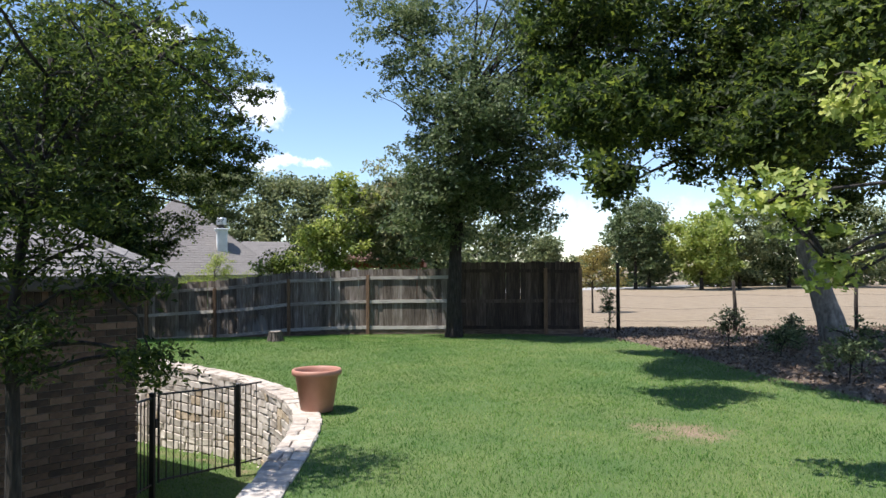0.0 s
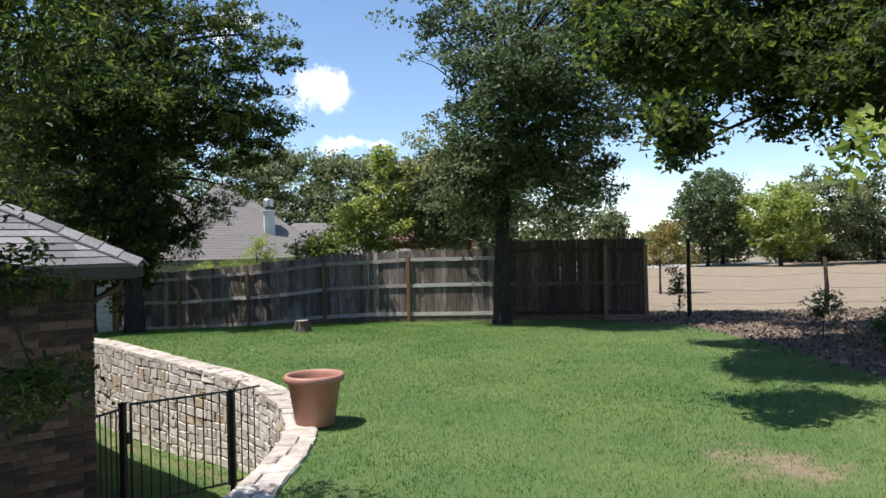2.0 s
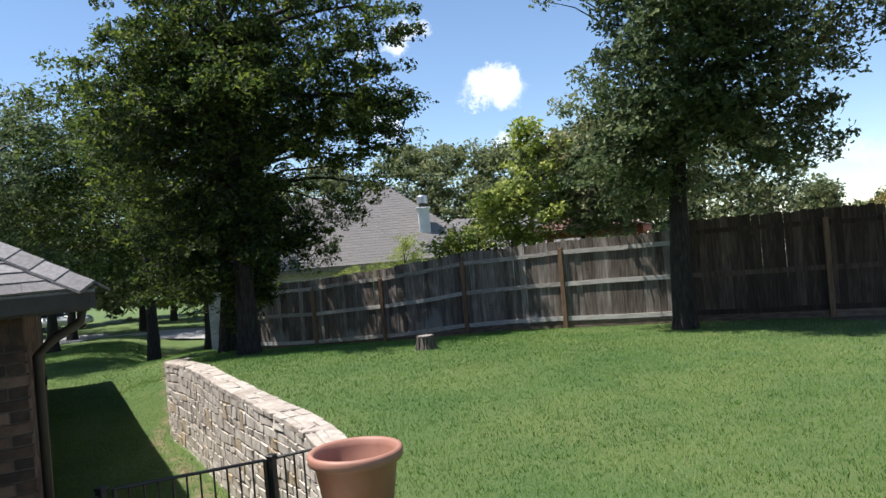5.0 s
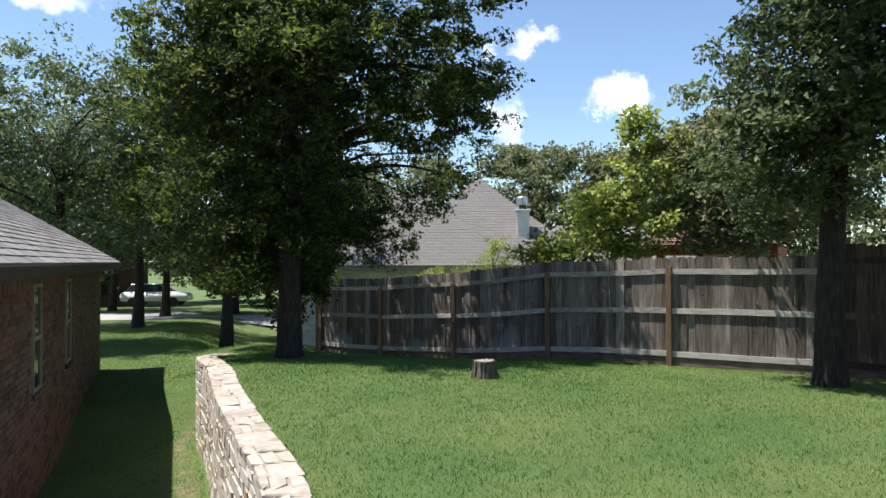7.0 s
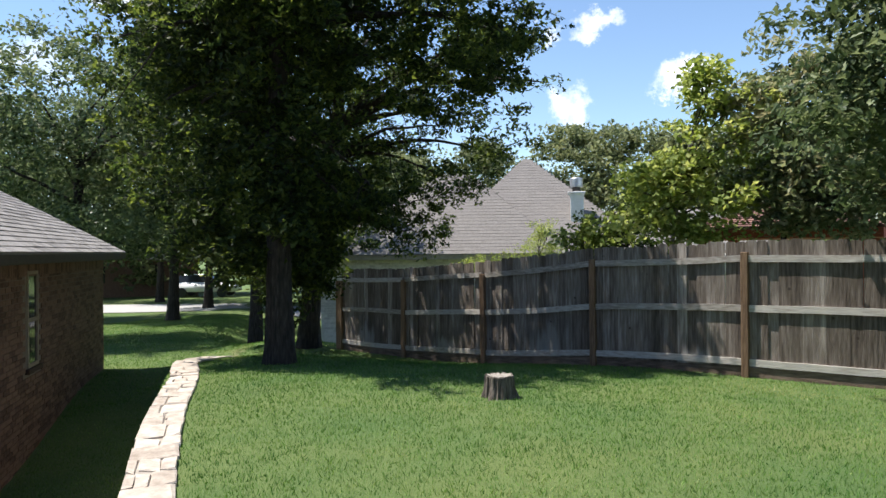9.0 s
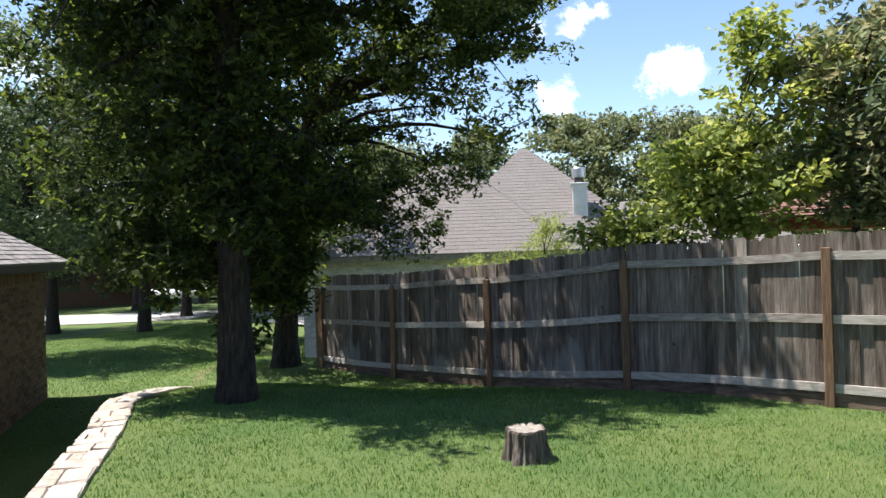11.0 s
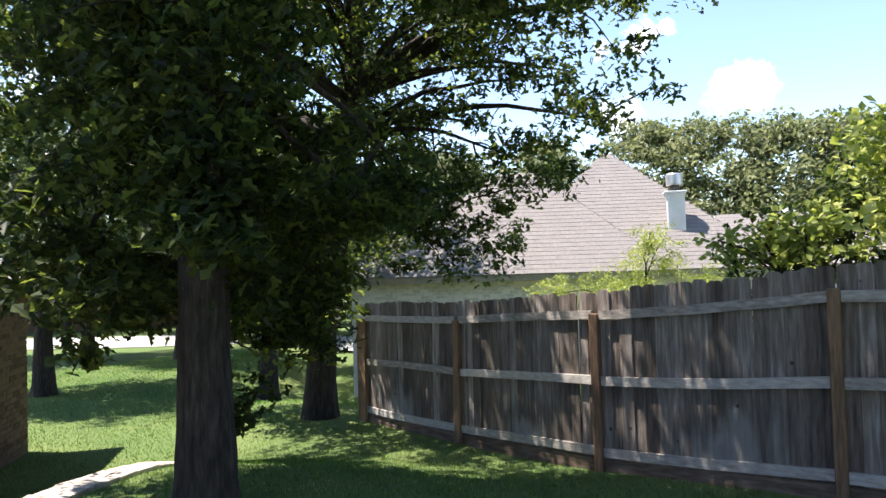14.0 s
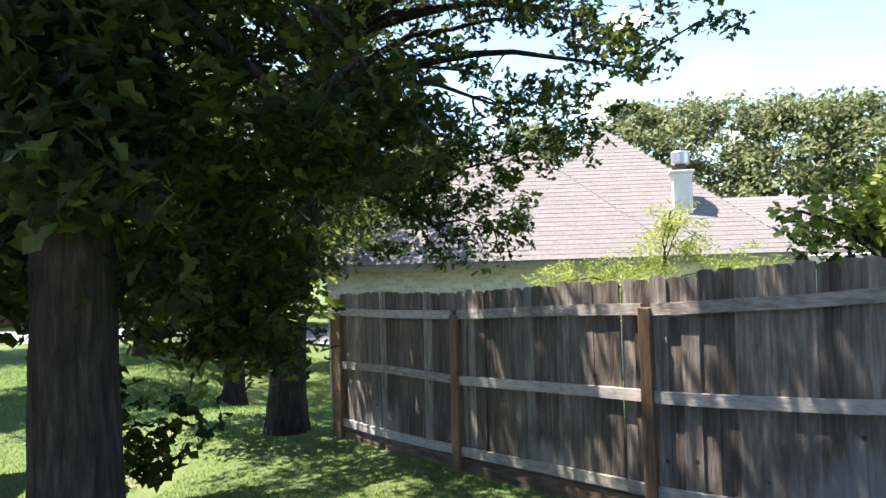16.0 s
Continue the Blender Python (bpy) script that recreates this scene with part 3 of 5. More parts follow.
# ---- retaining wall of limestone ----
def wall_walk():
    """Points at even steps along the wall's middle line, smoothed, with the way across it."""
    pts = [Vector((*p, 0)) for p in WALL]
    dense = []
    for i in range(len(pts) - 1):
        p0, p1, p2, p3 = pts[max(i - 1, 0)], pts[i], pts[i + 1], pts[min(i + 2, len(pts) - 1)]
        for k in range(12):
            t = k / 12
            dense.append(0.5 * (2 * p1 + (p2 - p0) * t + (2 * p0 - 5 * p1 + 4 * p2 - p3) * t * t + (3 * p1 - p0 - 3 * p2 + p3) * t ** 3))
    dense.append(pts[-1])
    out, run = [], 0.0
    for a, b in zip(dense, dense[1:]):
        out.append((run, a, (b - a).normalized()))
        run += (b - a).length
    return out, run


WALK_PTS, WALL_LEN = wall_walk()
WALK_S = [w[0] for w in WALK_PTS]


def wall_at(s):
    i = max(0, min(len(WALK_PTS) - 1, int(np.searchsorted(WALK_S, s)) - 1))
    run, p, d = WALK_PTS[i]
    side = Vector((d.y, -d.x, 0))          # towards the lawn
    return p + d * (s - run), d, side


def wall_top(s):
    p, d, side = wall_at(s)
    q = p + side * 0.3
    return float(upper_height(np.array([q.x]), np.array([q.y]))[0]) + 0.035


def stone_prism(quad, out, depth, rng, proud=0.03):
    """A rough-faced stone: a four-cornered outline pushed out along a way, with a chamfered, proud face."""
    c = sum(quad, Vector()) / 4
    j = lambda v, k: v + Vector((rng.uniform(-k, k), rng.uniform(-k, k), rng.uniform(-k, k)))
    back = [v - out * depth for v in quad]
    rim = [j(c + (v - c) * 0.98, 0.006) for v in quad]
    face = [j(c + (v - c) * 0.86, 0.008) + out * proud * rng.uniform(0.5, 1.3) for v in quad]
    verts = back + rim + face
    faces = [(8, 9, 10, 11)]
    for i in range(4):
        n = (i + 1) % 4
        faces += [(i, n, 4 + n, 4 + i), (4 + i, 4 + n, 8 + n, 8 + i)]
    return [tuple(v) for v in verts], faces


def stone_object(name, prism, mat, parent):
    me = bpy.data.meshes.new(name)
    me.from_pydata(prism[0], [], prism[1])
    me.update()
    me.materials.append(M[mat])
    ob = new(name, me)
    ob.parent = parent
    return ob


def joined_prisms(name, prisms, mat, parent, label=""):
    V, F, n = [], [], 0
    for v, f in prisms:
        V += v
        F += [tuple(i + n for i in q) for q in f]
        n += len(v)
    me = bpy.data.meshes.new(name)
    me.from_pydata(V, [], F)
    me.update()
    me.materials.append(M[mat])
    ob = new(name, me)
    ob.parent = parent
    return tagged(ob, label, kind="stuff")


def lower_at(p):
    return float(lower_height(np.array([p.x]), np.array([p.y]))[0])


def build_wall():
    w = thing("retaining_wall", "curved cream limestone retaining wall with flagstone capping", "wall")
    # core behind the facing
    bm = bmesh.new()
    rows = []
    n = 120
    for k in range(n + 1):
        s = WALL_LEN * k / n
        p, d, side = wall_at(s)
        t = wall_top(s) - 0.022
        b = lower_at(p - side * 0.3) - 0.3
        rows.append([bm.verts.new((*(p + side * o).to_2d(), z)) for o, z in ((-0.14, b), (-0.14, t), (0.15, t), (0.15, b))])
    for r0, r1 in zip(rows, rows[1:]):
        for q in range(4):
            bm.faces.new((r0[q], r0[(q + 1) % 4], r1[(q + 1) % 4], r1[q]))
    bm.faces.new(rows[0])
    bm.faces.new(list(reversed(rows[-1])))
    bmesh.ops.recalc_face_normals(bm, faces=bm.faces)
    part("core", bm, "stone_mortar", w)
    return w


def face_stones(w):
    """Rubble facing on the low side, in wandering courses."""
    rng = random.Random(9)
    rest = []
    count = 0
    rows = 11

    def level(t, k):
        """Height of the k-th bed joint, which wanders along the wall."""
        p, d, side = wall_at(t)
        z0, z1 = lower_at(p - side * 0.4) - 0.12, wall_top(t) - 0.055
        wander = 0.0 if k in (0, rows) else 0.42 * noise.noise(Vector((t * 0.9, k * 3.7, 1.0))) + 0.2 * noise.noise(Vector((t * 4.0, k * 5.1, 9.0)))
        return z0 + (z1 - z0) * (k + wander) / rows

    taken = [[] for _ in range(rows + 2)]      # stretches filled by a tall stone of the course below
    for k in range(rows):
        t = 4.0 - rng.uniform(0, 0.2)
        while t < WALL_LEN - 0.05:
            hit = [q for q in taken[k] if q[0] - 0.01 <= t < q[1] - 0.01]
            if hit:
                t = hit[0][1]
                continue
            e = min(t + rng.uniform(0.12, 0.46), WALL_LEN)
            for q in taken[k]:
                if t < q[0] < e + 0.06:
                    e = q[0]
            tall = k < rows - 2 and e - t < 0.3 and e - t > 0.1 and rng.random() < 0.16
            up = k + 2 if tall else k + 1
            if tall:
                taken[k + 1].append((t, e))
            g = 0.006
            quad = []
            for u, j, lift in ((t + g, k, g), (e - g, k, g), (e - g, up, -g), (t + g, up, -g)):
                p, d, side = wall_at(u)
                q = p - side * 0.145
                quad.append(Vector((q.x, q.y, level(u, j) + lift + rng.uniform(-0.006, 0.006))))
            pm, dm, sm = wall_at((t + e) / 2)
            pr = stone_prism(quad, -sm, 0.05, rng, 0.018)
            tan = rng.random() < (0.3 if tall else 0.05)
            if 9.2 < t < 12.6 and count < 290:
                count += 1
                stone_object("stone", pr, "stone_tan" if tan else "stone", w)
            else:
                rest.append((pr, tan))
            t = e
    joined_prisms("wall_stones", [p for p, t in rest if not t], "stone", w, "cream limestone rubble")
    joined_prisms("tan_wall_stones", [p for p, t in rest if t], "stone_tan", w, "tan limestone rubble")
    # end face of the wall's tail is buried; flagstones on top
    s = 2.2
    while s < WALL_LEN:
        step = rng.uniform(0.2, 0.42)
        e = min(s + step, WALL_LEN)
        sk0, sk1 = rng.uniform(-0.09, 0.09), rng.uniform(-0.09, 0.09)
        splits = rng.choice(([-0.17, 0.2], [-0.17, rng.uniform(-0.08, 0.08), 0.2], [-0.17, rng.uniform(-0.1, 0.08), 0.2], [-0.17, rng.uniform(-0.1, -0.05), rng.uniform(0.02, 0.09), 0.2]))
        for o0, o1 in zip(splits, splits[1:]):
            g = 0.005
            quad = []
            for t, o in ((s + g + sk0 * (o0 > -0.2), o0 + g), (e - g, o0 + g), (e - g + sk1 * (o1 < 0.15), o1 - g), (s + g, o1 - g)):
                p, d, side = wall_at(min(max(t, 0), WALL_LEN))
                q = p + side * (o + rng.uniform(-0.012, 0.012))
                quad.append(Vector((q.x, q.y, wall_top(t) - 0.012 + rng.uniform(-0.004, 0.004))))
            pr = stone_prism([quad[0], quad[1], quad[2], quad[3]], Vector((0, 0, 1)), 0.055, rng, 0.012)
            pr = (pr[0], [tuple(reversed(f)) for f in pr[1]]) if (quad[1] - quad[0]).cross(quad[2] - quad[1]).z < 0 else pr
            stone_object("flagstone", pr, "flagstone", w)
        s = e


wall = build_wall()


# ---- brick house ----
HC = Vector((-3.83, 8.98, 0))          # near corner
HD = Vector((-0.757, 0.653, 0))        # along the side wall
HN = Vector((0.653, 0.757, 0))         # out from the side wall
HOUSE_LEN, HOUSE_DEEP, EAVE, FLOOR = 15.7, 9.0, 1.77, -1.45
HOUSE_M = Matrix(((HD.x, HN.x, 0, HC.x), (HD.y, HN.y, 0, HC.y), (0, 0, 1, 0), (0, 0, 0, 1)))   # house frame: u along the side, v outward


def hip_roof(bm, u0, u1, v0, v1, z, pitch, m, thick=0.1, ridge=None):
    """A hipped roof over a rectangle; ridge: where the ridge begins and ends, if the end slopes differ."""
    half = (v1 - v0) / 2
    rise = half * pitch
    r0, r1 = ridge or (u0 + half, u1 - half)
    vm = (v0 + v1) / 2
    a = [(u0, v0, z), (u1, v0, z), (u1, v1, z), (u0, v1, z), (r0, vm, z + rise), (r1, vm, z + rise)]
    vs = [bm.verts.new(m @ Vector(p)) for p in a]
    lo = [bm.verts.new(m @ Vector((p[0], p[1], p[2] - thick))) for p in a[:4]]
    for f in ((0, 1, 5, 4), (1, 2, 5), (2, 3, 4, 5), (3, 0, 4)):
        bm.faces.new([vs[i] for i in f])
    for i in range(4):
        bm.faces.new((vs[i], lo[i], lo[(i + 1) % 4], vs[(i + 1) % 4]))
    bm.faces.new(lo)
    bmesh.ops.recalc_face_normals(bm, faces=bm.faces)


def build_house():
    h = thing("brick_house", "single-storey red-brown brick house with a grey hipped shingle roof", "house")
    bm = bmesh.new()
    box(bm, (0.012, -HOUSE_DEEP, FLOOR), (HOUSE_LEN - 0.012, -0.012, EAVE - 0.12), HOUSE_M)
    part("wall", bm, "mortar", h)
    bm = bmesh.new()
    hip_roof(bm, -EAVE_U, HOUSE_LEN + EAVE_U, -HOUSE_DEEP - 0.45, 0.45, EAVE, ROOF_PITCH, HOUSE_M, 0.02)
    part("roof_deck", bm, "shingle", h)
    # gutter-height fascia round the eaves, and the soffit
    for lo, hi in (((-EAVE_U, 0.41, EAVE - 0.13), (HOUSE_LEN + EAVE_U, 0.45, EAVE - 0.022)), ((-EAVE_U, -HOUSE_DEEP - 0.4, EAVE - 0.13), (-EAVE_U + 0.04, 0.408, EAVE - 0.022)),
                   ((HOUSE_LEN + EAVE_U - 0.04, -HOUSE_DEEP - 0.4, EAVE - 0.13), (HOUSE_LEN + EAVE_U, 0.408, EAVE - 0.022))):
        bm = bmesh.new()
        box(bm, lo, hi, HOUSE_M)
        part("fascia", bm, "fascia", h)
    for lo, hi in (((-EAVE_U + 0.042, 0.0, EAVE - 0.15), (HOUSE_LEN + EAVE_U - 0.042, 0.408, EAVE - 0.125)), ((-EAVE_U + 0.042, -HOUSE_DEEP, EAVE - 0.15), (0.0, -0.004, EAVE - 0.125))):
        bm = bmesh.new()
        box(bm, lo, hi, HOUSE_M)
        part("soffit", bm, "fascia", h)
    # downpipe bend at the corner
    bm = bmesh.new()
    pts = [HOUSE_M @ Vector(p) for p in ((0.3, 0.38, EAVE - 0.13), (0.3, 0.36, EAVE - 0.24), (0.36, 0.16, EAVE - 0.36), (0.4, 0.06, EAVE - 0.46), (0.4, 0.055, FLOOR + 0.3))]
    tube(bm, pts, [0.035] * 5, 8)
    part("downpipe", bm, "fascia", h, smooth=True)
    return h


WINDOWS = ((6.83, 7.48), (9.85, 10.42))      # along the side wall
WIN_LOW, WIN_HIGH = 0.06, 1.5
ROOF_PITCH, EAVE_U = 0.62, 0.17


def build_windows(h):
    for u0, u1 in WINDOWS:
        w = part("window", bmesh.new(), "fascia", h)
        bm = bmesh.new()
        for lo, hi in (((u0, -0.05, WIN_LOW), (u0 + 0.05, 0.015, WIN_HIGH)), ((u1 - 0.05, -0.05, WIN_LOW), (u1, 0.015, WIN_HIGH)), ((u0 + 0.05, -0.05, WIN_HIGH - 0.05), (u1 - 0.05, 0.015, WIN_HIGH)),
                       ((u0 + 0.05, -0.05, WIN_LOW), (u1 - 0.05, 0.015, WIN_LOW + 0.05)), ((u0 + 0.05, -0.045, 0.74), (u1 - 0.05, 0.01, 0.8))):
            box(bm, lo, hi, HOUSE_M)
        part("frame", bm, "fascia_pale", w)
        bm = bmesh.new()
        box(bm, (u0 + 0.04, -0.03, WIN_LOW + 0.04), (u1 - 0.04, -0.009, WIN_HIGH - 0.04), HOUSE_M)
        part("pane", bm, "glass", w)
        bm = bmesh.new()
        box(bm, (u0 - 0.08, -0.04, WIN_LOW - 0.08), (u1 + 0.08, 0.05, WIN_LOW - 0.004), HOUSE_M, bevel=0.006)
        part("sill", bm, "brick", w)


house = build_house()
build_windows(house)


# ---- neighbour's house ----
NB_O, NB_U = Vector((-18.3, 28.55, 0)), Vector((0.83, 0.5577, 0))
NB_M = Matrix(((NB_U.x, -NB_U.y, 0, NB_O.x), (NB_U.y, NB_U.x, 0, NB_O.y), (0, 0, 1, 0), (0, 0, 0, 1)))


# eaves rectangle, pitch and ridge ends: side wing, main roof, low rear wing
NB_ROOFS = ((0.0, 9.0, -1.0, 5.6, 0.93, (4.6, 5.7)), (3.9, 12.3, 0.0, 8.0, 0.955, (7.95, 8.2)), (10.0, 19.0, 4.5, 9.5, 0.75, (12.5, 16.4)))


def build_neighbour():
    h = thing("neighbour_house", "pale brick house with a grey-brown hipped shingle roof behind the fence", "house")
    bm = bmesh.new()
    box(bm, (0.4, -0.6, -1.6), (8.5, 5.2, 1.5), NB_M)
    part("wall", bm, "pale_brick", h)
    bm = bmesh.new()
    box(bm, (8.504, 0.4, -1.6), (18, 8, 1.5), NB_M)
    part("wall", bm, "pale_brick", h)
    for u0, u1, v0, v1, pitch, ridge in NB_ROOFS:
        bm = bmesh.new()
        hip_roof(bm, u0, u1, v0, v1, 1.62, pitch, NB_M, 0.03, ridge)
        part("roof", bm, "shingle_far", h)
        bm = bmesh.new()
        box(bm, (u0 + 0.03, v0 + 0.03, 1.44), (u1 - 0.03, v1 - 0.03, 1.59), NB_M)
        part("fascia", bm, "fascia_pale", h)
    m = NB_M @ Matrix.Translation((9.62, 1.4, 0)) @ pose(0, 0, 0, 0, 0, -9)
    bm = bmesh.new()
    box(bm, (-0.22, -0.2, 1.7), (0.22, 0.2, 3.8), m)
    c = part("chimney", bm, "white_trim", h, "white-painted siding chimney")
    for x, y in ((-0.17, -0.195), (0.215, -0.195), (0.215, 0.195), (-0.17, 0.195)):
        bm = bmesh.new()
        box(bm, (x - 0.045, y - 0.045, 1.7), (x + 0.045, y + 0.045, 3.79), m)
        part("corner_board", bm, "white_trim", c)
    for k in range(17):         # lapped boards, each leaning out at its foot
        z = 1.75 + k * 0.119
        for turn in (0, 90):
            bm = bmesh.new()
            q = m @ pose(0, 0, 0, 0, 0, turn) @ Matrix.Translation((0, -0.2 if turn == 0 else -0.22, z)) @ pose(0, 0, 0, 12, 0, 0)
            box(bm, (-0.168, -0.022, 0.0), (0.168, -0.004, 0.115), q)
            part("siding_board", bm, "white_trim", c)
    for w, z0, z1 in ((0.285, 3.74, 3.8), (0.32, 3.802, 3.87)):
        bm = bmesh.new()
        box(bm, (-w, -w + 0.02, z0), (w, w - 0.02, z1), m, bevel=0.012)
        part("chimney_cap", bm, "white_trim", c)
    bm = bmesh.new()
    lathe(bm, ((0.0, 3.86), (0.15, 3.86), (0.15, 4.06), (0.0, 4.07)), 20)
    bmesh.ops.transform(bm, matrix=m, verts=bm.verts)
    bmesh.ops.recalc_face_normals(bm, faces=bm.faces)
    part("flue_collar", bm, "fascia", c)
    bm = bmesh.new()
    lathe(bm, ((0.0, 4.05), (0.235, 4.05), (0.24, 4.08), (0.24, 4.36), (0.22, 4.39), (0.0, 4.42)), 24)
    bmesh.ops.transform(bm, matrix=m, verts=bm.verts)
    bmesh.ops.recalc_face_normals(bm, faces=bm.faces)
    part("chimney_pipe", bm, "metal", c, "galvanised round flue top", smooth=False)
    return h


neighbour = build_neighbour()


# ---- cabana with a red roof behind the fence ----
def build_cabana():
    c = thing("cabana", "garden shelter with red-brown shingle roof and red-stained fascia behind the fence", "shelter")
    bm = bmesh.new()
    hip_roof(bm, -4.0, -0.8, 23.6, 26.6, 2.1, 0.33, Matrix.Identity(4), 0.04)
    part("roof", bm, "shingle_red", c)
    deck = c.children[0]
    top = 2.1 + 1.5 * 0.33
    shingle_plane("shingles", deck, (-4.0, 23.6, 2.1), (-0.8, 23.6, 2.1), (-2.3, 25.1, top), (-2.5, 25.1, top), "shingle_red", 0.26, 0.13, 0.014, 41)
    shingle_plane("shingles", deck, (-4.0, 26.6, 2.1), (-4.0, 23.6, 2.1), (-2.5, 25.1, top), (-2.5, 25.1, top), "shingle_red", 0.26, 0.13, 0.014, 42)
    bm = bmesh.new()
    box(bm, (-3.97, 23.63, 1.9), (-0.83, 26.57, 2.08))
    part("fascia", bm, "red_paint", c)
    for x, y in ((-3.7, 23.9), (-1.1, 23.9), (-3.7, 26.3), (-1.1, 26.3)):
        bm = bmesh.new()
        box(bm, (x - 0.09, y - 0.09, -1.2), (x + 0.09, y + 0.09, 1.9), bevel=0.01)
        part("post", bm, "red_paint", c)



# ---- flower pot ----
def build_pot():
    x, y = -1.75, 9.72
    p = thing("flower_pot", "large empty terracotta pot with a rolled rim on the wall's capping", "flower pot", at=(x, y, gz(-1.3, 9.7) + 0.015))
    bm = bmesh.new()
    prof = [(0.0, 0.0), (0.2, 0.0), (0.212, 0.01), (0.285, 0.47), (0.315, 0.475), (0.328, 0.49), (0.33, 0.535), (0.318, 0.553), (0.3, 0.553), (0.285, 0.54), (0.275, 0.5), (0.222, 0.12), (0.0, 0.12)]
    lathe(bm, prof, 40)
    bmesh.ops.remove_doubles(bm, verts=bm.verts, dist=1e-4)
    bmesh.ops.recalc_face_normals(bm, faces=bm.faces)
    part("pot", bm, "terracotta", p, smooth=True)
    bm = bmesh.new()
    lathe(bm, [(0.004, 0.15), (0.1, 0.158), (0.215, 0.15)], 24)
    part("soil", bm, "soil", p, "old dry soil in the bottom")


build_pot()


# ---- tree stump ----
def build_stump():
    x, y = -3.98, 16.62
    s = thing("tree_stump", "weathered sawn tree stump with cracked bark, standing in the lawn", "stump", at=(x, y, gz(x, y) - 0.03))
    bm = bmesh.new()
    seg = 60
    prof = [(0.235, -0.1), (0.205, 0.0), (0.182, 0.04), (0.168, 0.1), (0.158, 0.16), (0.153, 0.21), (0.152, 0.25), (0.146, 0.265), (0.132, 0.262)]
    rings = lathe(bm, prof, seg)
    rim = []
    for i, r in enumerate(rings):
        for k in range(seg):
            a = 2 * math.pi * k / seg
            flare = 1 + (0.16 * math.sin(4 * a + 0.7) + 0.07 * math.sin(7 * a)) * max(0.25, 1 - prof[i][1] / 0.2)
            crack = -0.2 * max(0, noise.noise(Vector((math.cos(a) * 5, math.sin(a) * 5, prof[i][1] * 2))) - 0.12) * 2.2
            grain = 0.05 * noise.noise(Vector((math.cos(a) * 14, math.sin(a) * 14, prof[i][1] * 5)))
            f = flare + crack + grain
            r[k].co.x *= f
            r[k].co.y *= f
            if i >= 6:
                r[k].co.z += 0.014 * noise.noise(Vector((math.cos(a) * 3, math.sin(a) * 3, 7))) - 0.05 * max(0, crack * -1.5 - 0.1)
    rim = [v.co.copy() for v in rings[-1]]
    part("bark", bm, "stump_bark", s)
    bm = bmesh.new()
    mid = bm.verts.new((0, 0, 0.252))
    half = [bm.verts.new((p.x * 0.55, p.y * 0.55, 0.254 + 0.006 * noise.noise(p * 30))) for p in rim]
    out = [bm.verts.new(p - Vector((0, 0, 0.001))) for p in rim]
    for k in range(seg):
        n = (k + 1) % seg
        bm.faces.new((mid, half[k], half[n]))
        bm.faces.new((half[k], out[k], out[n], half[n]))
    part("cut_face", bm, "stump_top", s)


build_stump()


# ---- trees ----
def rot_frames(rs, n):
    """n random right-handed frames, with the leaf's normal leaning up."""
    nrm = rs.normal(0, 1, (n, 3))
    nrm[:, 2] = np.abs(nrm[:, 2]) + 0.35
    nrm /= np.linalg.norm(nrm, axis=1, keepdims=True)
    a = rs.normal(0, 1, (n, 3))
    a -= nrm * (a * nrm).sum(1, keepdims=True)
    a /= np.linalg.norm(a, axis=1, keepdims=True)
    return a, np.cross(nrm, a), nrm


def leaves(name, centres, size, rs, mat, parent=None, label="", aspect=0.55, vary=0.35, lobed=False):
    """One mesh of folded leaves, each an island of its own."""
    n = len(centres)
    a, b, nr = rot_frames(rs, n)
    s = size * (1 + rs.uniform(-vary, vary, (n, 1)))
    fold = nr * s * 0.16
    c = centres
    if lobed:
        p = [c - a * s, c - a * s * 0.35 + b * s * aspect * 0.6 + fold, c - a * s * 0.05 + b * s * aspect * 0.35 + fold * 0.5, c + a * s * 0.45 + b * s * aspect * 1.1 + fold, c + a * s,
             c + a * s * 0.45 - b * s * aspect * 1.1 + fold, c - a * s * 0.05 - b * s * aspect * 0.35 + fold * 0.5, c - a * s * 0.35 - b * s * aspect * 0.6 + fold]
        V = np.stack(p, 1).reshape(-1, 3)
        base = np.arange(n)[:, None] * 8
        T = np.concatenate([base + np.array([t]) for t in ([0, 2, 1], [0, 4, 2], [2, 4, 3], [0, 7, 6], [0, 6, 4], [6, 5, 4])], 0)
        return raw_mesh(name, V, T, mat, parent, label)
    p = [c - a * s, c + b * s * aspect + fold, c + a * s, c - b * s * aspect + fold]
    V = np.stack(p, 1).reshape(-1, 3)
    base = np.arange(n)[:, None] * 4
    T = np.concatenate([base + np.array([[0, 2, 1]]), base + np.array([[0, 3, 2]])], 0)
    return raw_mesh(name, V, T, mat, parent, label)


